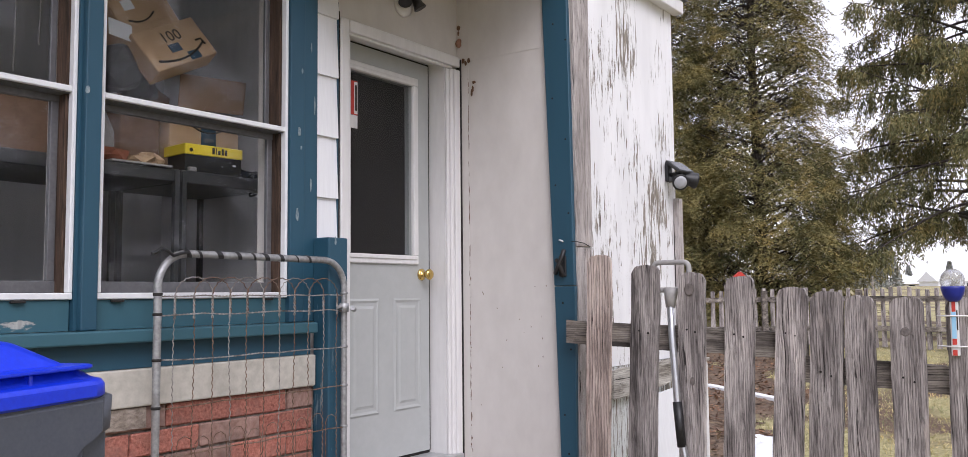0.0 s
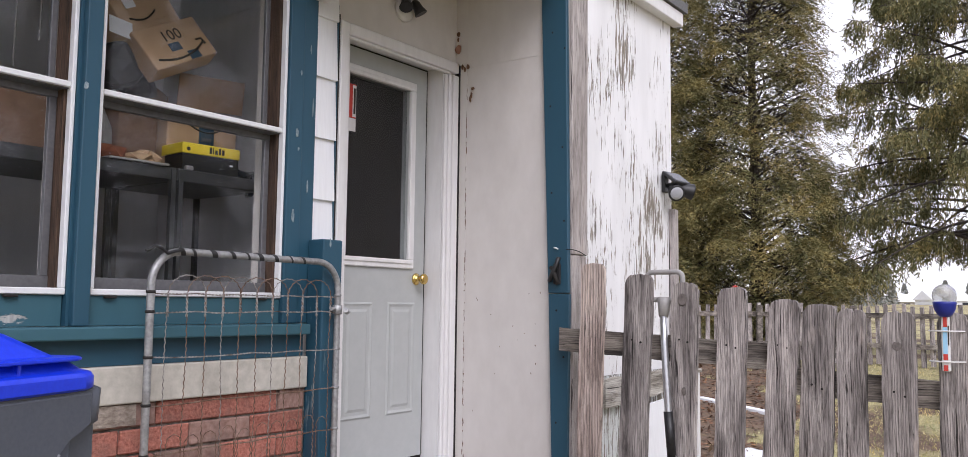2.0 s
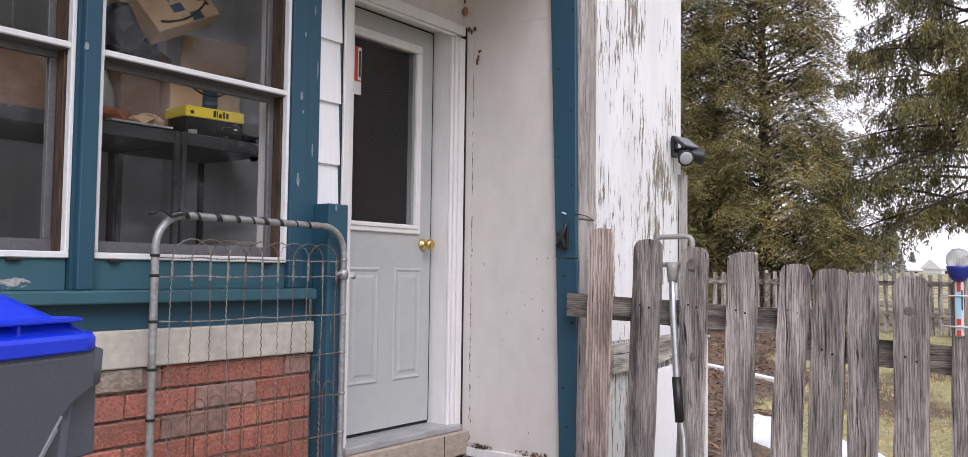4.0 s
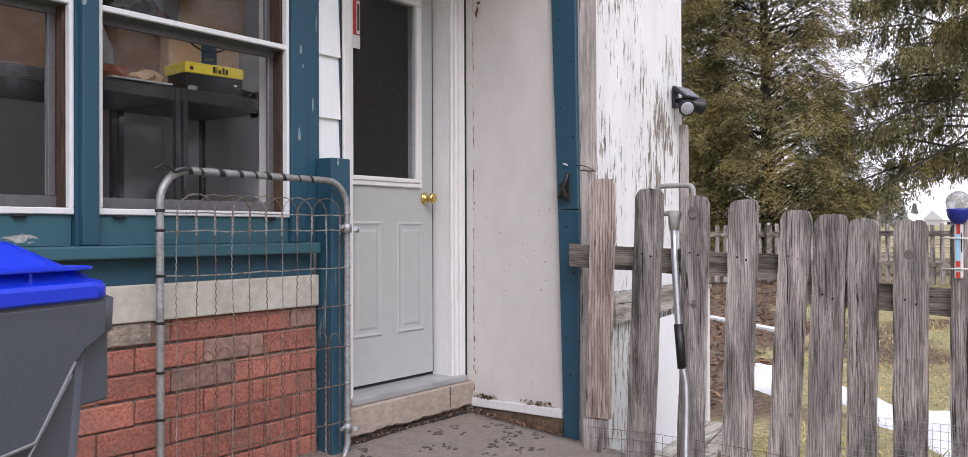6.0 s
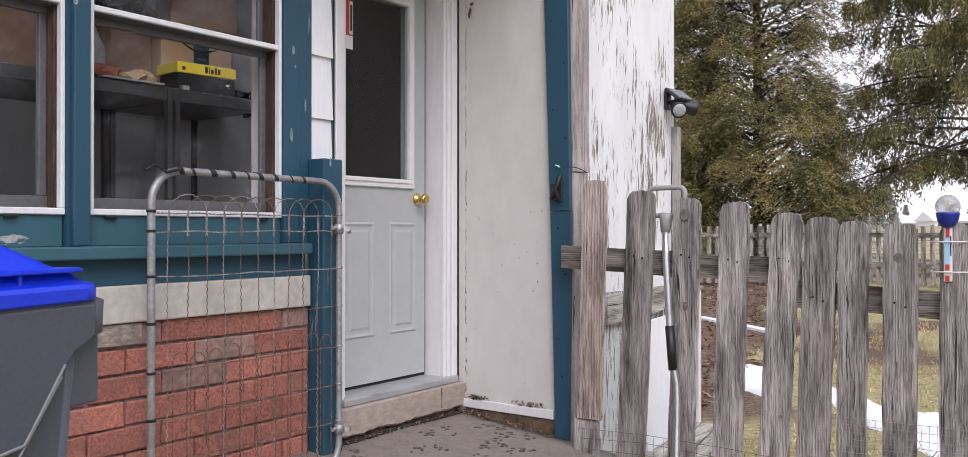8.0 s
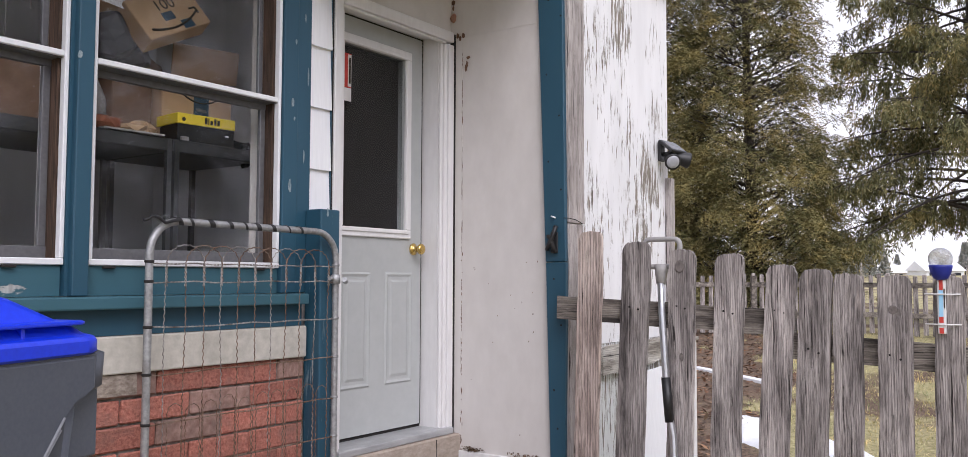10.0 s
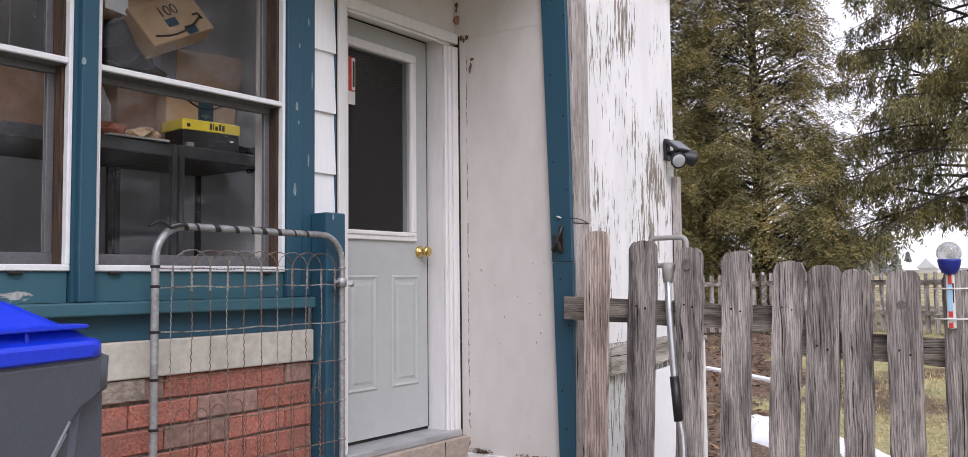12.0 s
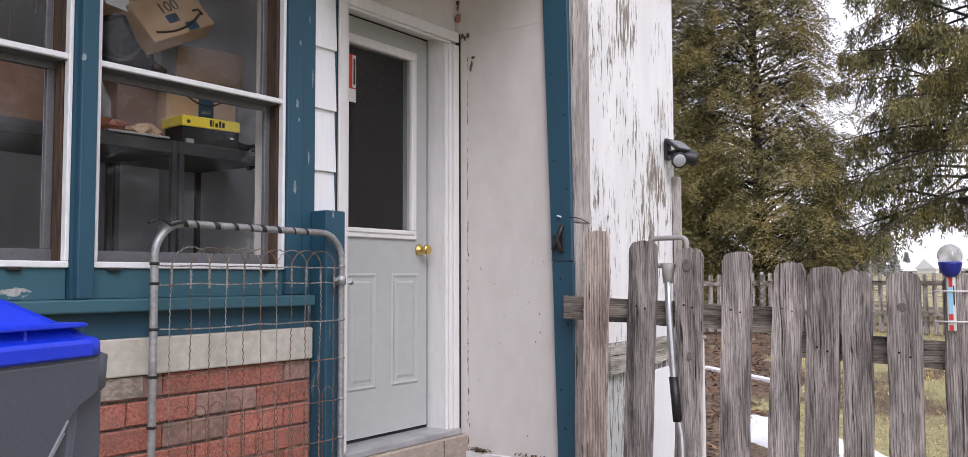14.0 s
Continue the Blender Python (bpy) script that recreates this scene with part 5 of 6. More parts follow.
# ---- things beside the shed ----
bm = bmesh.new()
g = []
for i in range(13):
    t = i / 12
    x = 0.30 + 0.82 * t
    zc = 0.515 + 0.006 * math.sin(t * 7) + 0.05 * max(0.0, t - 0.3)
    hh = 0.070 - 0.012 * t + 0.006 * math.sin(t * 11)
    g.append([bm.verts.new((x, y, zc + s * hh)) for y, s in ((-0.745, -1), (-0.728, -1), (-0.728, 1), (-0.745, 1))])
for a, b in zip(g, g[1:]):
    for k in range(4):
        bm.faces.new((a[k], a[(k + 1) % 4], b[(k + 1) % 4], b[k]))
bm.faces.new(g[0])
bm.faces.new(g[-1][::-1])
setting("trim_plank", bm, M["wood_plank"], "weathered flaking plank nailed across the shed foot", "trim")
panel = thing("leaning_panel", (0.95, -0.80, -0.3), "white sheet panel with black edge, leaning on the shed", "panel")
bm = bmesh.new()
pts = [(0.62, -0.33), (0.62, 0.42), (1.045, 0.44), (1.045, -0.235), (0.86, -0.33)]
r0 = [[bm.verts.new((x, y0 + 0.08 * (z + 0.3), z)) for x, z in pts] for y0 in (-0.82, -0.80)]
bm.faces.new(r0[0])
bm.faces.new(r0[1][::-1])
for i in range(5):
    bm.faces.new((r0[0][i], r0[1][i], r0[1][(i + 1) % 5], r0[0][(i + 1) % 5]))
part("sheet", bm, M["siding"], panel)
part("edge", beam((1.062, -0.81, -0.24), (1.062, -0.76, 0.44), 0.03, 0.03, 3, 8), M["black"], panel, "black rubber edge")
boards = thing("stacked_boards", (0.8, -0.95, -0.3), "short pale boards lying by the shed foot", "boards")
for k in range(4):
    part("board", local(bevelled(boxes((0.0, 1.05, -0.045, 0.045, 0.0, 0.028)), 0.004, 1), pose(0.30, -0.82 - 0.10 * k, -0.285, 0, -2, 8)), M["wood_plank"], boards)
spout = thing("downspout", (1.36, -0.80, -0.3), "white plastic downspout end beside the shed", "pipe")
part("pipe", bevelled(boxes((1.33, 1.370, -0.812, -0.772, -0.30, 0.57)), 0.008), M["white"], spout)
part("cap", bevelled(boxes((1.32, 1.38, -0.822, -0.762, 0.57, 0.59)), 0.005), M["wood_plank"], spout)
tagged(part("white_plank", local(bevelled(boxes((-0.85, 0.85, -0.06, 0.06, 0.0, 0.04)), 0.006), pose(6.4, 0.78, -0.205, 0, 0, 50)), M["siding"]), "white board lying on the soil", "board")
tagged(part("flat_stone", local(bevelled(boxes((-0.16, 0.16, -0.12, 0.12, 0.0, 0.06)), 0.02), pose(0.55, -1.38, -0.285, 4, 3, 30)), M["band"]), "grey flat stone behind the fence", "stone")


def snow_patch(name, cx, cy, length, width, turn, seed, h=0.05):
    bm = bmesh.new()
    n, rings = 44, 9
    rows = []
    for i in range(rings + 1):
        row = []
        for k in range(n):
            a = 2 * math.pi * k / n
            edge = 1 + 0.30 * noise.noise(Vector((math.cos(a) * 1.6, math.sin(a) * 1.6, seed))) + 0.14 * noise.noise(Vector((math.cos(a) * 5, math.sin(a) * 5, seed + 4)))
            s = i / rings * edge
            x, y = length * s * math.cos(a), width * s * math.sin(a)
            X = cx + x * math.cos(turn) - y * math.sin(turn)
            Y = cy + x * math.sin(turn) + y * math.cos(turn)
            t = i / rings
            z = ground_height(X, Y) + h * (1 - t ** 3) * (1 + 0.5 * noise.noise(Vector((X * 5, Y * 5, 1)))) - (0.03 if i == rings else 0.0)
            row.append(bm.verts.new((X, Y, z)))
        rows.append(row)
    for a, b in zip(rows, rows[1:]):
        for k in range(n):
            bm.faces.new((a[k], a[(k + 1) % n], b[(k + 1) % n], b[k])).smooth = True
    bmesh.ops.remove_doubles(bm, verts=bm.verts[:], dist=0.0001)
    tagged(part(name, bm, M["snow"]), "patch of old granular snow on the lawn", "snow", "snow patches", "stuff")


snow_patch("snow_patch", 3.35, -0.50, 0.70, 0.17, radians(22), 2.0, 0.08)
snow_patch("snow_patch", 2.70, -1.42, 0.95, 0.17, radians(33), 5.0, 0.035)
snow_patch("snow_patch", 2.15, -2.05, 0.8, 0.30, radians(20), 8.0, 0.045)

# ---- room behind the windows ----
def rack(x0, x1):
    w = thing("shelf_rack", (x0, 0.35, 0.12), "dark grey steel shelf rack in the dim room", "shelf", "shelf racks")
    for z in (1.455,):
        part("shelf", bevelled(boxes((x0, x1, 0.35, 0.85, z, z + 0.055)), 0.004, 1), M["shelfmetal"], w)
    for x in (x0 + 0.004, x1 - 0.026):
        for y in (0.345, 0.82):
            part("leg", boxes((x, x + 0.022, y, y + 0.022, 0.12, 1.50)), M["shelfmetal"], w)


rack(-2.36, -1.452)
rack(-1.446, -0.985)


def carton(name, m, w, d, h, label, mat="card"):
    c = thing(name, m, label, "box")
    part("carton", local(bevelled(boxes((0, w, 0, d, 0, h)), 0.004, 1), m), M[mat], c)
    return c


def printed(text, size, m, material, parent):
    cu = bpy.data.curves.new("print_text", "FONT")
    cu.body = text
    cu.size = size
    cu.extrude = 0.0004
    cu.materials.append(material)
    ob = new("print_text", cu)
    ob.parent = parent
    ob.matrix_parent_inverse = parent.matrix_basis.inverted()
    ob.matrix_basis = m
    return ob


shoe_m = pose(-1.395, 0.400, 1.511, 0, 0, -6)
shoe = thing("shoe_box", shoe_m, "black shoe box with a yellow lid on the shelf", "box")
part("carton", local(bevelled(boxes((0.004, 0.280, 0.004, 0.176, 0, 0.085)), 0.003, 1), shoe_m), M["black"], shoe)
part("lid", local(bevelled(boxes((0, 0.284, 0, 0.180, 0.080, 0.126)), 0.003, 1), shoe_m), M["yellow"], shoe, "bright yellow lid")
for a, b, h in ((0.130, 0.142, 0.028), (0.147, 0.151, 0.028), (0.157, 0.170, 0.018), (0.176, 0.186, 0.028), (0.191, 0.203, 0.024)):
    part("print_bar", local(boxes((a, b, -0.0025, -0.0006, 0.090, 0.090 + h)), shoe_m), M["print"], shoe)
part("hole", local(lathe(bmesh.new(), [(0.009, 0.0), (0.008, 0.0014)], 14, Matrix.Translation((0.030, -0.0006, 0.099)) @ to_y), shoe_m), M["print"], shoe)
part("print_tick", local(boxes((0.235, 0.250, 0.0015, 0.0034, 0.045, 0.052)), shoe_m), M["siding"], shoe, "small white print")
part("tag", local(bevelled(boxes((0.012, 0.045, -0.022, 0.0, 0.002, 0.022)), 0.003, 1), shoe_m), M["grey_plastic"], shoe, "small pale tag by the box foot")

big_m = pose(-1.375, 0.545, 1.511)
big = thing("carton_box", big_m, "open brown carton with a folded-out flap, behind the shoe box", "box")
part("carton", local(bevelled(boxes((0, 0.375, 0, 0.26, 0, 0.275)), 0.004, 1), big_m), M["card"], big)
part("flap", local(bevelled(boxes((0.0, 0.36, -0.005, 0.0, 0.0, 0.155)), 0.002, 1), big_m @ pose(0.032, -0.010, 0.302, 12, -4, 0)), M["card_mid"], big, "raised flap")
part("tape", local(boxes((0.165, 0.245, -0.003, -0.0008, 0.10, 0.275)), big_m), M["label_blue"], big, "dark blue printed tape")
part("print_bar", local(boxes((0.180, 0.230, -0.0045, -0.0034, 0.175, 0.188)), big_m), M["alu_grey"], big)
part("print_curve", tube(bmesh.new(), [tuple(big_m @ Vector((0.09 + 0.022 * k, -0.001, 0.215 + 0.0016 * (k - 5) ** 2))) for k in range(11)], 0.004, 6), M["print"], big, "curved dark print")


def leaning(corner, along, down):
    """A pose whose x runs along one edge of a box face and whose -z runs down its other edge."""
    ex = Vector(along).normalized()
    ez = -Vector(down).normalized()
    ey = ez.cross(ex).normalized()
    ez = ex.cross(ey)
    return Matrix.Translation(corner) @ Matrix((ex, ey, ez)).transposed().to_4x4()


tilt = leaning((-1.650, 0.42, 2.055), (0.245, 0.0, 0.125), (0.205, -0.10, -0.135)) @ pose(0, 0, -0.195)
tc = thing("carton_box", tilt, "tilted brown parcel carton with printing, on the pile", "box")
part("carton", local(bevelled(boxes((0, 0.325, 0, 0.10, 0, 0.195)), 0.004, 1), tilt), M["card"], tc)
printed("100", 0.070, tilt @ pose(0.110, -0.0015, 0.112, 90, 0, 0), M["print"], tc)
part("print_mark", local(boxes((0.120, 0.175, -0.003, -0.001, 0.060, 0.098)), tilt), M["label_blue"], tc, "square blue print")
part("print_mark", local(boxes((0.185, 0.240, -0.003, -0.001, 0.004, 0.045)), tilt), M["label_blue"], tc, "square blue print")
part("print_curve", tube(bmesh.new(), [tuple(tilt @ Vector((0.035 + 0.025 * k, -0.002, 0.022 + 0.0012 * (k - 4) ** 2))) for k in range(11)], 0.005, 6), M["print"], tc, "curved black print")
part("print_arrow", tube(bmesh.new(), [tuple(tilt @ Vector(p)) for p in ((0.262, -0.002, 0.085), (0.290, -0.002, 0.085), (0.294, -0.002, 0.055))], 0.005, 6), M["print"], tc, "curved black print")

tilt2 = leaning((-1.73, 0.50, 2.21), (0.22, 0.02, 0.115), (0.09, -0.05, -0.16)) @ pose(0, 0, -0.20)
t2 = thing("carton_box", tilt2, "brown parcel carton at the top of the pile", "box")
part("carton", local(bevelled(boxes((0, 0.30, 0, 0.16, 0, 0.20)), 0.004, 1), tilt2), M["card"], t2)
part("paper", local(boxes((0.060, 0.115, -0.003, -0.001, 0.115, 0.160)), tilt2), M["siding"], t2, "white paper label")
part("print_curve", tube(bmesh.new(), [tuple(tilt2 @ Vector((0.05 + 0.016 * k, -0.002, 0.055 + 0.0011 * (k - 4) ** 2))) for k in range(10)], 0.004, 6), M["print"], t2, "curved black print")
tilt3 = leaning((-1.655, 0.47, 2.075), (0.22, 0.0, 0.12), (0.12, -0.05, -0.12)) @ pose(0, 0, -0.14)
t3 = thing("carton_box", tilt3, "thin brown carton wedged in the pile", "box")
part("carton", local(bevelled(boxes((0, 0.26, 0.0, 0.05, 0, 0.14)), 0.003, 1), tilt3), M["card"], t3)
printed("00", 0.060, tilt3 @ pose(0.04, -0.0015, 0.085, 90, 0, 0), M["print"], t3)
sheet_m = leaning((-1.725, 0.455, 2.115), (0.105, 0.0, -0.012), (0.045, -0.02, -0.075))
tagged(part("paper_sheet", local(bevelled(boxes((0, 0.105, 0, 0.003, -0.08, 0)), 0.001, 1), sheet_m), M["siding"]), "white folded paper stuck in the carton pile", "paper")
tall_m = pose(-1.60, 0.56, 1.511, 0, 0, 8)
tall = thing("carton_box", tall_m, "dark brown carton under the pile", "box")
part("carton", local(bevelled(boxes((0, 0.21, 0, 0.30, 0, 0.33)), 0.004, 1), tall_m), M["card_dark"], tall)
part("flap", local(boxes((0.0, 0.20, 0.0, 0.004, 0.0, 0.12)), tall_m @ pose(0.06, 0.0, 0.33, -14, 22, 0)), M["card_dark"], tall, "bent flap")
bag = tagged(part("black_bag", lump(lump(bmesh.new(), (-1.615, 0.54, 1.945), (0.13, 0.09, 0.105), 3), (-1.52, 0.56, 1.885), (0.10, 0.07, 0.07), 9), M["black"]), "crumpled black plastic bag among the cartons", "bag")
tagged(part("cloth_roll", tube(bmesh.new(), [(-1.80, 0.62, 1.545), (-1.78, 0.62, 1.66), (-1.735, 0.61, 1.74), (-1.67, 0.61, 1.745), (-1.635, 0.61, 1.67), (-1.63, 0.61, 1.545)], 0.035, 10), M["grey_plastic"]), "pale grey bent hose-like roll on the shelf", "roll")
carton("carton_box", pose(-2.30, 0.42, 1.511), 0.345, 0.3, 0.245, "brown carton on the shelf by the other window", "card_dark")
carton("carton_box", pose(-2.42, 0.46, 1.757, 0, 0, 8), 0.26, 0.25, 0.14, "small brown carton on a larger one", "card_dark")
tagged(part("orange_rag", lump(bmesh.new(), (-1.70, 0.44, 1.545), (0.06, 0.05, 0.036), 5), M["rag"]), "crumpled reddish rag on the shelf", "rag")
tagged(part("crumpled_paper", lump(lump(bmesh.new(), (-1.585, 0.42, 1.535), (0.07, 0.05, 0.028), 6), (-1.53, 0.45, 1.548), (0.05, 0.05, 0.036), 7), M["card"]), "crumpled brown packing paper on the shelf", "paper")
tagged(part("paper_stack", local(bevelled(boxes((0, 0.26, 0, 0.12, 0, 0.008)), 0.001, 1), pose(-1.76, 0.345, 1.511, 0, 0, -3)), M["grey_plastic"]), "flat pale paper sheets on the shelf edge", "paper")
tagged(part("dark_cloth", lump(lump(bmesh.new(), (-1.05, 0.45, 1.535), (0.06, 0.06, 0.026), 4), (-1.00, 0.42, 1.50), (0.035, 0.05, 0.06), 8), M["solar"]), "dark cloth hanging over the shelf end", "cloth")
for x, top, low in ((-2.03, 2.18, 1.92), (-2.12, 2.20, 1.80)):
    tagged(part("hanging_cord", tube(bmesh.new(), [(x, 0.40, 2.75), (x + 0.004, 0.40, top), (x, 0.40, low)], 0.0035, 6), M["grey_plastic"]), "pale blind cord hanging inside the window", "cord")


# ---- trees ----
def diamonds(base, along, width):
    """Small pointed leaves: arrays of feet, lengthwise vectors and half-width vectors."""
    n = len(base)
    mid = base + along * 0.45
    v = np.stack([base, mid + width, base + along, mid - width], 1).reshape(-1, 3)
    f = np.arange(n * 4).reshape(-1, 4)
    return v, f


def unit(a):
    return a / np.maximum(np.linalg.norm(a, axis=-1, keepdims=True), 1e-9)


def leaf_mesh(name, v, f, material):
    me = bpy.data.meshes.new(name)
    me.vertices.add(len(v))
    me.vertices.foreach_set("co", v.astype(np.float32).ravel())
    me.loops.add(f.size)
    me.loops.foreach_set("vertex_index", f.ravel().astype(np.int32))
    me.polygons.add(len(f))
    me.polygons.foreach_set("loop_start", np.arange(0, f.size, 4, dtype=np.int32))
    me.polygons.foreach_set("loop_total", np.full(len(f), 4, dtype=np.int32))
    me.update(calc_edges=True)
    me.materials.append(material)
    return me


def fans(r, centre, heading, size, rows, per, droop, lengths, widths):
    """Flat drooping sprays: at each centre a fan of branchlets that carry scale leaves on both sides."""
    k = len(centre)
    fan = np.linspace(-1.05, 1.05, rows)[None, :] + r.randn(k, rows) * 0.16
    ang = heading[:, None] + fan
    tilt = r.randn(k, 1) * 0.30
    way = np.stack([np.cos(ang), np.sin(ang), np.sin(fan) * tilt - 0.10 + 0 * ang], 2)
    reach = size[:, None] * (0.62 + 0.38 * np.cos(fan)) * (0.8 + 0.4 * r.rand(k, rows))
    t = np.linspace(0.06, 1.0, per)[None, None, :, None] + r.rand(k, rows, per, 1) * (0.8 / per)
    p = centre[:, None, None, :] + way[:, :, None, :] * reach[:, :, None, None] * t
    p[..., 2] -= (droop[:, None, None] * reach[:, :, None] * t[..., 0] ** 2)
    p += r.randn(*p.shape) * 0.014
    cross = np.stack([-np.sin(ang), np.cos(ang), 0 * ang], 2)[:, :, None, :]
    sgn = np.where(np.arange(per) % 2 == 0, 1.0, -1.0)[None, None, :, None]
    d = way[:, :, None, :] * 0.75 + cross * sgn * 0.7 + r.randn(*p.shape) * 0.22
    d[..., 2] -= droop[:, None, None] * 0.9 * t[..., 0]
    d = unit(d.reshape(-1, 3))
    base = p.reshape(-1, 3)
    n = len(base)
    up = unit(np.array([0, 0, 1.0]) + r.randn(n, 3) * 0.55)
    side = unit(np.cross(d, up))
    return diamonds(base, d * (lengths[0] + lengths[1] * r.rand(n, 1)), side * (widths[0] + widths[1] * r.rand(n, 1)))


def cedar(name, height, radius, sprays, seed, label, leaf=0.0062):
    """An arborvitae: a tapered trunk, limbs, dark inner twigs added as crown shade, and flat drooping sprays in tiers
    with gaps between them.
    """
    r = np.random.RandomState(seed)
    root = thing(name, (0, 0, 0), label, "tree", "garden conifers")
    bm = bmesh.new()
    tube(bm, [(0, 0, -0.1), (0.05, 0, height * 0.3), (0.0, 0.06, height * 0.65), (0, 0, height * 0.97)], [0.16, 0.12, 0.07, 0.02], 10)
    part("trunk", bm, M["bark"], root)
    boughs = sprays // 7
    tb = r.rand(boughs) ** 0.9
    tb[: boughs // 3] = 0.42 * r.rand(boughs // 3)
    zb = 0.50 + tb * (height - 0.8)
    ab = r.rand(boughs) * 2 * math.pi
    shape = np.where(tb < 0.10, 0.88 + tb * 1.4, np.clip(1.04 - 0.95 * np.maximum(0, tb - 0.22) ** 1.2, 0.03, 1.1))
    lobe = 1 + 0.13 * np.sin(ab * 3 + zb * 1.3) + 0.11 * np.sin(ab * 5 - zb * 2.1)
    rb = radius * shape * lobe * (0.50 + 0.52 * r.rand(boughs) ** 0.6)
    tip = np.stack([rb * np.cos(ab), rb * np.sin(ab), zb], 1)
    limbs = bmesh.new()
    for k in range(0, boughs, 2):
        c = Vector(tip[k])
        s = Vector((0, 0, max(0.3, c.z - 0.42 * math.hypot(c.x, c.y))))
        tube(limbs, [s, s.lerp(c, 0.5) + Vector((0, 0, -0.05)), c], [0.030, 0.018, 0.005], 5, False)
    part("branchwork", limbs, M["bark"], root, "dark thin branches")
    c = np.repeat(tip, 7, 0)
    n = len(c)
    c = c + r.randn(n, 3) * np.array([0.17, 0.17, 0.13])
    heading = np.repeat(ab, 7) + r.randn(n) * 0.6
    size = 0.24 + 0.22 * r.rand(n)
    v, f = fans(r, c, heading, size, 7, 12, 0.35 + 0.5 * r.rand(n), (0.045, 0.050), (leaf, 0.0055))
    ob = new("crown", leaf_mesh("crown", v, f, M["cedar"]))
    ob.parent = root
    # bark-dark twig pieces added inside the crown to make its gaps look shaded
    inner = 9000
    ti = r.rand(inner)
    ai = r.rand(inner) * 2 * math.pi
    ri = radius * np.clip(1.0 - 0.95 * np.maximum(0, ti - 0.22) ** 1.2, 0.03, 1) * 0.80 * r.rand(inner) ** 0.5
    base = np.stack([ri * np.cos(ai), ri * np.sin(ai), 0.4 + ti * (height - 0.9)], 1)
    d = unit(np.stack([np.cos(ai), np.sin(ai), 0.5 * r.randn(inner)], 1) + r.randn(inner, 3) * 0.5)
    side = unit(np.cross(d, r.randn(inner, 3)))
    v, f = diamonds(base, d * (0.10 + 0.14 * r.rand(inner, 1)), side * (0.012 + 0.012 * r.rand(inner, 1)))
    ob = new("inner_twig_mass", leaf_mesh("inner_twig_mass", v, f, M["bark"]))
    ob.parent = root
    return root


def spruce(name, height, reach, seed, label):
    """A spruce with long bare limbs and curtains of hanging twigs."""
    r = np.random.RandomState(seed)
    rnd = random.Random(seed)
    root = thing(name, (0, 0, 0), label, "tree", "garden conifers")
    part("trunk", tube(bmesh.new(), [(0, 0, -0.1), (0.03, 0, height * 0.4), (0, 0.04, height)], [0.20, 0.14, 0.03], 12), M["bark"], root)
    limbs = bmesh.new()
    bases, ways, sides = [], [], []
    for k in range(135):
        z = 2.25 + (height - 2.5) * (k / 135) ** 1.1
        a = k * 2.39996 + rnd.uniform(-0.3, 0.3)
        ln = reach * (1 - z / (height * 1.15)) ** 0.7 * rnd.uniform(0.75, 1.1)
        dirn = Vector((math.cos(a), math.sin(a), 0))
        rise, sag = rnd.uniform(-0.12, 0.38), rnd.uniform(0.05, 0.20)
        pts = [Vector((0, 0, z)) + dirn * ln * s + Vector((0, 0, rise * ln * s - sag * ln * s * s * 1.6 + 0.25 * max(0.0, s - 0.75))) for s in (0, 0.15, 0.3, 0.45, 0.6, 0.75, 0.9, 1.0)]
        tube(limbs, pts, [0.036 * (1 - 0.85 * i / 7) * (0.5 + ln / 6) for i in range(8)], 5, False)
        cross = Vector((-dirn.y, dirn.x, 0))
        for j in range(66):
            s = 0.22 + 0.78 * rnd.random() ** 0.8
            i = min(6, int(s * 7))
            p = pts[i].lerp(pts[i + 1], s * 7 - i)
            spread = rnd.gauss(0, 0.16 + 0.22 * s * (1 - s))
            start = p + cross * spread + Vector((0, 0, -abs(spread) * 0.25))
            hang = rnd.uniform(0.18, 0.75) * (0.6 + 0.6 * (1 - s))
            lean = dirn * rnd.uniform(-0.05, 0.35) + cross * rnd.uniform(-0.2, 0.2) + Vector((0, 0, -1))
            if j % 5 == 0:
                tube(limbs, [p, start, start + lean * hang * 0.8], [0.008, 0.006, 0.003], 4, False)
            m = int(12 + hang * 34)
            tt = np.linspace(0, 1, m)[:, None]
            bases.append(np.array(start) + np.array(lean) * hang * tt + r.randn(m, 3) * 0.026)
            ways.append(np.repeat(np.array(lean)[None], m, 0) * 0.75 + r.randn(m, 3) * 0.45)
            sides.append(r.randn(m, 3))
    part("branchwork", limbs, M["bark"], root, "bare dark branches")
    base, way = np.concatenate(bases), unit(np.concatenate(ways))
    side = unit(np.cross(way, unit(np.concatenate(sides))))
    v, f = diamonds(base, way * (0.07 + 0.09 * r.rand(len(base), 1)), side * 0.0135)
    ob = new("crown", leaf_mesh("crown", v, f, M["spruce"]))
    ob.parent = root
    return root


big_cedar = cedar("cedar_tree", 10.5, 1.80, 3950, 3, "tall brownish-green cedar with drooping sprays")
big_cedar.matrix_basis = pose(15.0, 3.35, 0.05)
copy_thing(big_cedar, pose(14.6, 5.6, 0.05, 0, 0, 140))
big_spruce = spruce("spruce_tree", 13.0, 4.2, 5, "large spruce with hanging twigs and bare limbs")
big_spruce.matrix_basis = pose(17.0, -0.75, 0.05)
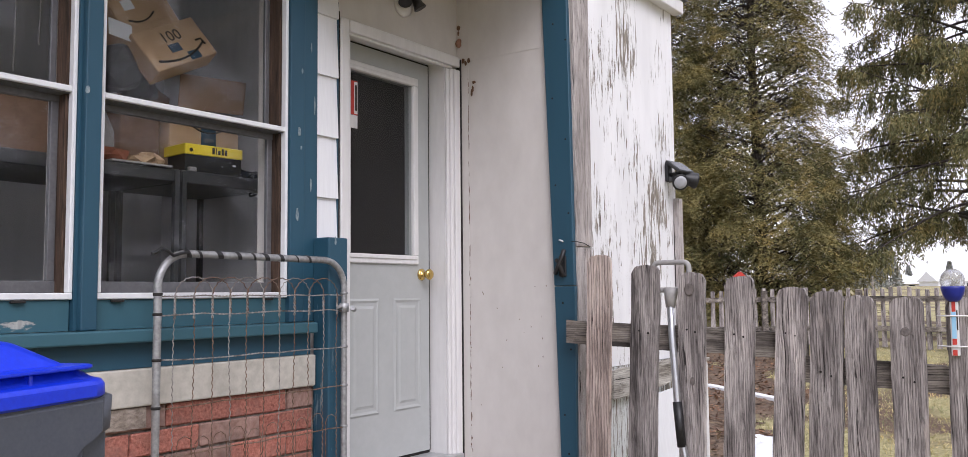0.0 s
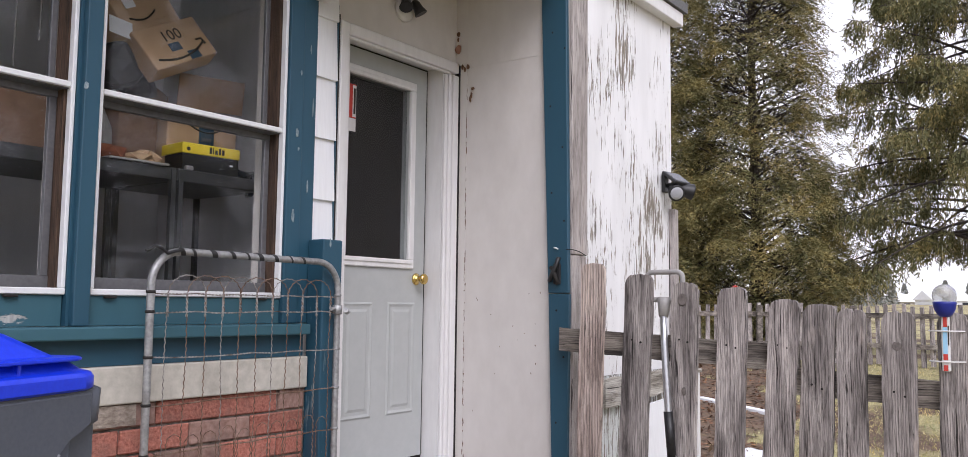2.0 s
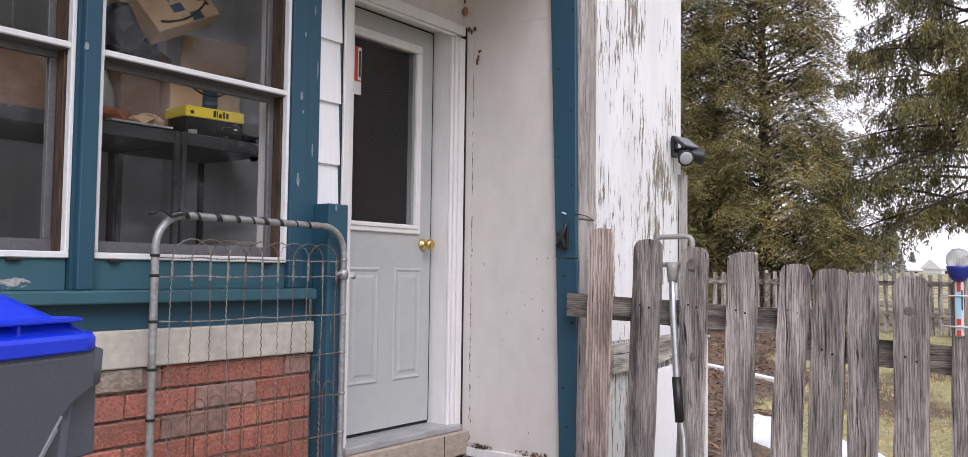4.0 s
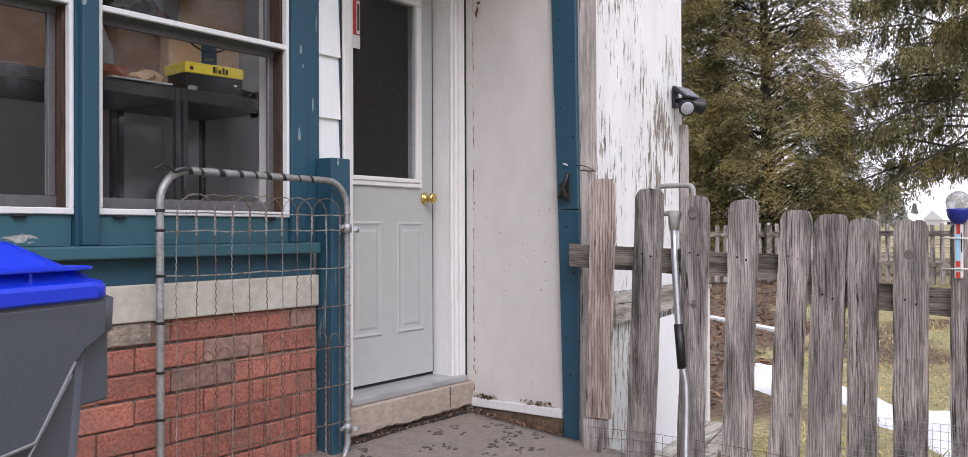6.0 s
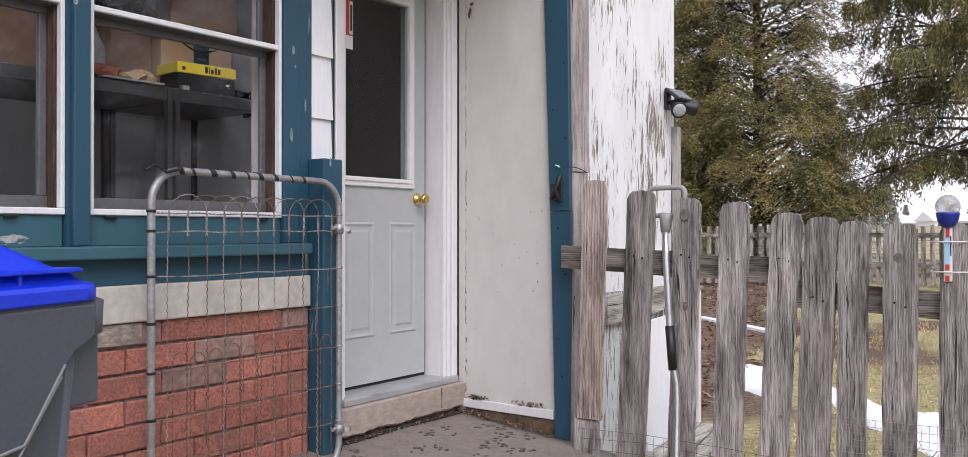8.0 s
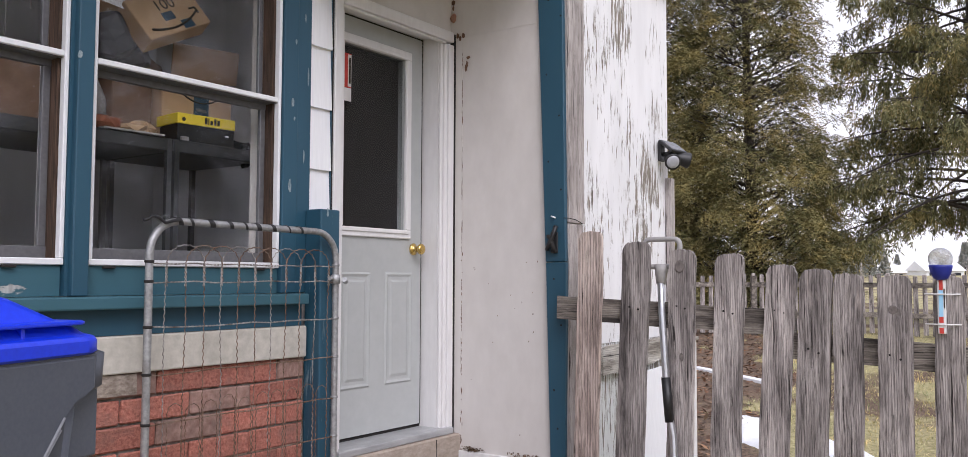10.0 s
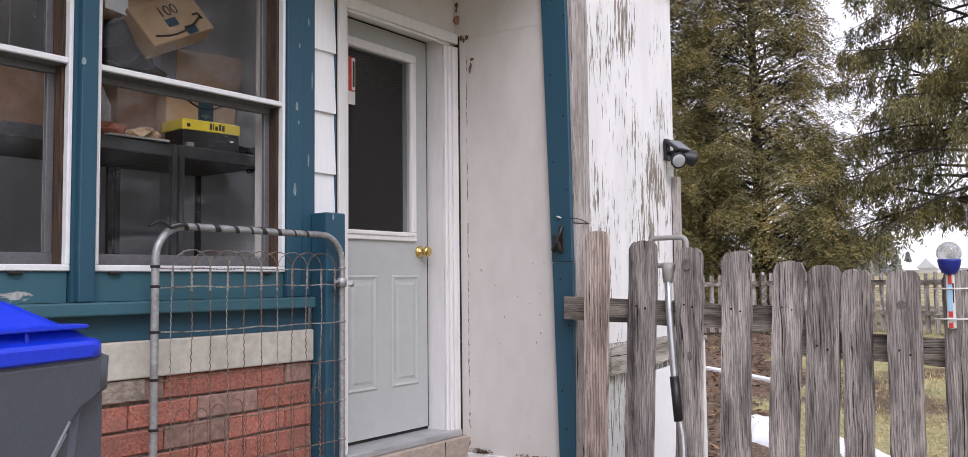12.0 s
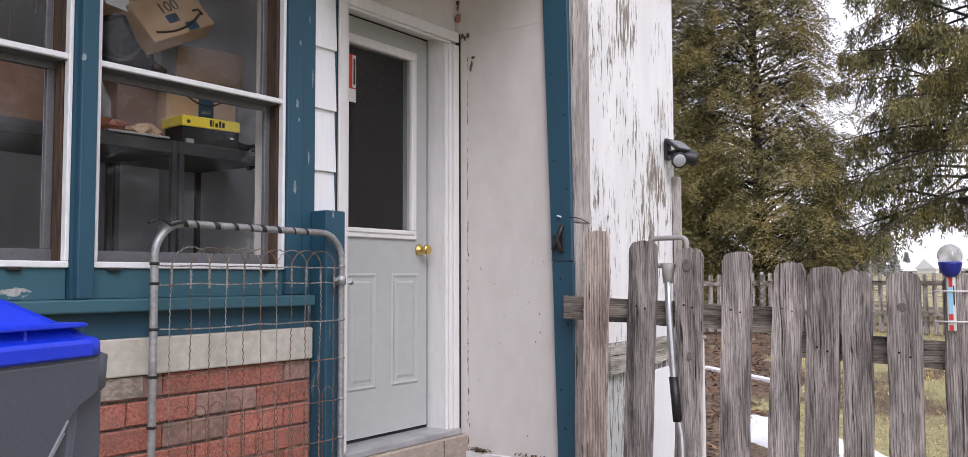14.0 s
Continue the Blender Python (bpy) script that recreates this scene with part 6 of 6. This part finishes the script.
# broad conifers across the drive, which the window panes mirror
drive_cedar = cedar("drive_tree", 12.0, 2.7, 1300, 12, "broad dark conifer across the drive", 0.020)
drive_cedar.matrix_basis = pose(4.0, -15.5, -0.2)
for x, y, turn in ((7.8, -16.5, 200), (0.0, -17.0, 80), (11.5, -15.0, 20), (-4.0, -17.5, 300)):
    copy_thing(drive_cedar, pose(x, y, -0.2, 0, 0, turn))


# ---- far garden fence ----
far_fence = thing("far_picket_fence", (11.8, 3.3, 0.0), "old grey picket fence at the end of the garden", "fence")
bm = boxes((-0.012, 0.012, -0.045, 0.045, 0.0, 1.02))
for p in [v for v in bm.verts if v.co.z > 1]:
    p.co.y *= 0.8
far_pickets = [to_mesh("far_picket", bevelled(bm, 0.008, 1), M["wood"])]
ends = [(10.65, 4.11), (13.0, 0.9), (12.2, -2.09)]
rnd = random.Random(21)
for (xa, ya), (xb, yb) in zip(ends, ends[1:]):
    ln = math.hypot(xb - xa, yb - ya)
    turn = math.degrees(math.atan2(yb - ya, xb - xa)) - 90
    n = int(ln / 0.152)
    for k in range(n):
        t = (k + 0.5) / n
        x, y = xa + (xb - xa) * t, ya + (yb - ya) * t
        if rnd.random() < 0.03:
            continue
        piece("far_picket", far_pickets[0], pose(x, y, 0.0 + rnd.uniform(-0.03, 0.03), 0, rnd.uniform(-2, 2), turn), far_fence)
    for z in (0.28, 0.80):
        bm = boxes((0.013, 0.05, 0.0, ln, z, z + 0.085))
        part("far_rail", local(bm, pose(xa, ya, 0, 0, 0, turn)), M["wood_rail"], far_fence)
    for k in range(int(ln / 2.2) + 1):
        part("far_post", local(boxes((0.05, 0.14, -0.045, 0.045, -0.2, 1.0)), pose(xa, ya, 0, 0, 0, turn) @ pose(0, min(ln, k * 2.2), 0)), M["wood_rail"], far_fence)

house = thing("bird_house", (11.61, 2.62, 1.0), "small red wooden bird house on the far fence", "bird house")
hm = pose(11.61, 2.62, 1.02, 0, 0, -54) @ Matrix.Diagonal((0.72, 0.72, 0.72, 1))
part("pole", local(boxes((-0.02, 0.02, -0.02, 0.02, -1.0, 0.22)), hm), M["wood_rail"], house)
part("body", local(boxes((-0.09, 0.09, -0.07, 0.07, 0.22, 0.34)), hm), M["red"], house)
bm = bmesh.new()
v = [bm.verts.new(p) for p in ((-0.14, -0.10, 0.33), (0.14, -0.10, 0.33), (0, -0.10, 0.45), (-0.14, 0.10, 0.33), (0.14, 0.10, 0.33), (0, 0.10, 0.45))]
for q in ((0, 1, 2), (5, 4, 3), (0, 3, 4, 1), (1, 4, 5, 2), (2, 5, 3, 0)):
    bm.faces.new([v[k] for k in q])
part("roof", local(bm, hm), M["red"], house)

# ---- far land ----
rs = np.random.RandomState(9)


def far_tree(h, seed):
    r = np.random.RandomState(seed)
    n = 1500
    t = r.rand(n) ** 0.8
    a = r.rand(n) * 2 * math.pi
    rad = h * 0.24 * (1 - t) * (0.5 + 0.6 * r.rand(n))
    base = np.stack([rad * np.cos(a), rad * np.sin(a), h * (0.06 + 0.94 * t)], 1)
    way = unit(np.stack([np.cos(a), np.sin(a), -0.5 + 0 * a], 1) + r.randn(n, 3) * 0.4)
    side = unit(np.cross(way, r.randn(n, 3)))
    v, f = diamonds(base, way * h * 0.09, side * h * 0.022)
    root = thing("far_tree", (0, 0, 0), "grey-green conifer in the distance, haze put into its colour", "tree", "far trees")
    part("trunk", tube(bmesh.new(), [(0, 0, -0.5), (0, 0, h * 0.95)], [h * 0.02, h * 0.003], 6), M["bark"], root)
    ob = new("crown", leaf_mesh("crown", v, f, M["far_haze_green"]))
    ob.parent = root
    return root


first = far_tree(7.0, 2)
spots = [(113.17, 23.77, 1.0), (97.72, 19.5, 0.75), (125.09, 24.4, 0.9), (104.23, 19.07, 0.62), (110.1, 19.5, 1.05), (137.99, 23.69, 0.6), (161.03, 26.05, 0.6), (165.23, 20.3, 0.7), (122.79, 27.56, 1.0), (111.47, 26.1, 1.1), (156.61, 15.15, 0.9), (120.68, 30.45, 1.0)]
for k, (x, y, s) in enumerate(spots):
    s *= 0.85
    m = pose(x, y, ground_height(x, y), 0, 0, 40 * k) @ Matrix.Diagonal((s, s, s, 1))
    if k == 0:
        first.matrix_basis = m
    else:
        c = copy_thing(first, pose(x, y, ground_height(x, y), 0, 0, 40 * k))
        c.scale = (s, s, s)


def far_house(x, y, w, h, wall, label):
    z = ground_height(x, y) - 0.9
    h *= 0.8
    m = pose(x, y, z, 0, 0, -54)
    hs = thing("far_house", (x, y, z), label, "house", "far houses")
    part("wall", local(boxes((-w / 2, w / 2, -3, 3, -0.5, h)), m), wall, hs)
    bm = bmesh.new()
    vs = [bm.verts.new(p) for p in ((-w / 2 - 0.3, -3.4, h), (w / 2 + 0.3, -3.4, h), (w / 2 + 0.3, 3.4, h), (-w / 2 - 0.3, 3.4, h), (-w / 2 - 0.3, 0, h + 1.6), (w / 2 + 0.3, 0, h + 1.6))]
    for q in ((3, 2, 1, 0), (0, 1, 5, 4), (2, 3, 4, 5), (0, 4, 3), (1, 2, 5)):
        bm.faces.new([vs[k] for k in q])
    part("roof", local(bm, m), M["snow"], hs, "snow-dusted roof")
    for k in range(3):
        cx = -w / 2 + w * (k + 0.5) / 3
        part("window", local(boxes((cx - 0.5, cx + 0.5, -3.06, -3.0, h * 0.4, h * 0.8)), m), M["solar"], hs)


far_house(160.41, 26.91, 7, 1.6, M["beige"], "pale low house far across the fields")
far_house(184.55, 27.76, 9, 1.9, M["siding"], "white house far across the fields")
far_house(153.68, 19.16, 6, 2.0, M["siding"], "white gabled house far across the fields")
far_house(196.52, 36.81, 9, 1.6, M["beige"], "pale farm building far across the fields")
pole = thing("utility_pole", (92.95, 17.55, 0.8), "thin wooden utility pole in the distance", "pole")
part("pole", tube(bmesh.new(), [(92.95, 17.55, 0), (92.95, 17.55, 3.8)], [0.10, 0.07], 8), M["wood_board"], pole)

# ---- turf and soil cover beyond the fence ----
def scatter(name, n, x0, x1, y0, y1, size, width, material, flat, label, category, seed, keep):
    r = np.random.RandomState(seed)
    x = x0 + (x1 - x0) * r.rand(n) ** 1.5
    y = y0 + (y1 - y0) * r.rand(n)
    ok = keep(x, y)
    x, y = x[ok], y[ok]
    z = np.array([ground_height(a, b) + noise.noise(Vector((a * 0.9, b * 0.9, 0))) * 0.025 for a, b in zip(x, y)])
    base = np.stack([x, y, z - (0.0 if flat else 0.004)], 1)
    m = len(x)
    if flat:
        way = unit(np.stack([r.randn(m), r.randn(m), 0.25 * r.randn(m)], 1))
        side = unit(np.cross(way, np.stack([0.3 * r.randn(m), 0.3 * r.randn(m), np.ones(m)], 1)))
        base[:, 2] += 0.012
    else:
        way = unit(np.stack([0.8 * r.randn(m), 0.8 * r.randn(m), np.ones(m)], 1))
        side = unit(np.cross(way, r.randn(m, 3)))
    v, f = diamonds(base, way * size * (0.5 + r.rand(m, 1)), side * width)
    tagged(new(name, leaf_mesh(name, v, f, material)), label, category, "", "stuff")


def bed(x, y):
    """The bare soil bed between shed and far fence."""
    return y > 0.30 * (x - 6.2) + 0.15 + 0.35 * np.sin(x * 1.7)


scatter("lawn_grass", 60000, 0.15, 13.0, -4.5, 4.0, 0.045, 0.0032, M["grass"], False, "short dry yellow-green lawn grass", "grass", 31, lambda x, y: ~bed(x, y))
scatter("leaf_mulch", 26000, 1.3, 13.0, -0.5, 5.0, 0.055, 0.016, M["leaf"], True, "brown dead leaves over bare soil", "leaves", 32, bed)

verts, faces = [], []
step = 0.22
for i in range(54):
    for j in range(26):
        x, y = 1.4 + step * i, -0.5 + step * j
        if bed(x + step / 2, y + step / 2):
            n = len(verts)
            for dx, dy in ((0, 0), (1, 0), (1, 1), (0, 1)):
                a, b = x + dx * step, y + dy * step
                a += 0.10 * noise.noise(Vector((a * 3, b * 3, 2)))
                b += 0.10 * noise.noise(Vector((a * 3, b * 3, 7)))
                verts.append((a, b, ground_height(a, b) + 0.006 + 0.025 * noise.noise(Vector((a * 0.9, b * 0.9, 0))) + 0.012 * noise.noise(Vector((a * 4, b * 4, 0)))))
            faces.append((n, n + 1, n + 2, n + 3))
tagged(new("soil_bed", shell("soil_bed", verts, faces, M["soil"])), "bare brown soil bed beside the lawn", "soil", "", "structure")
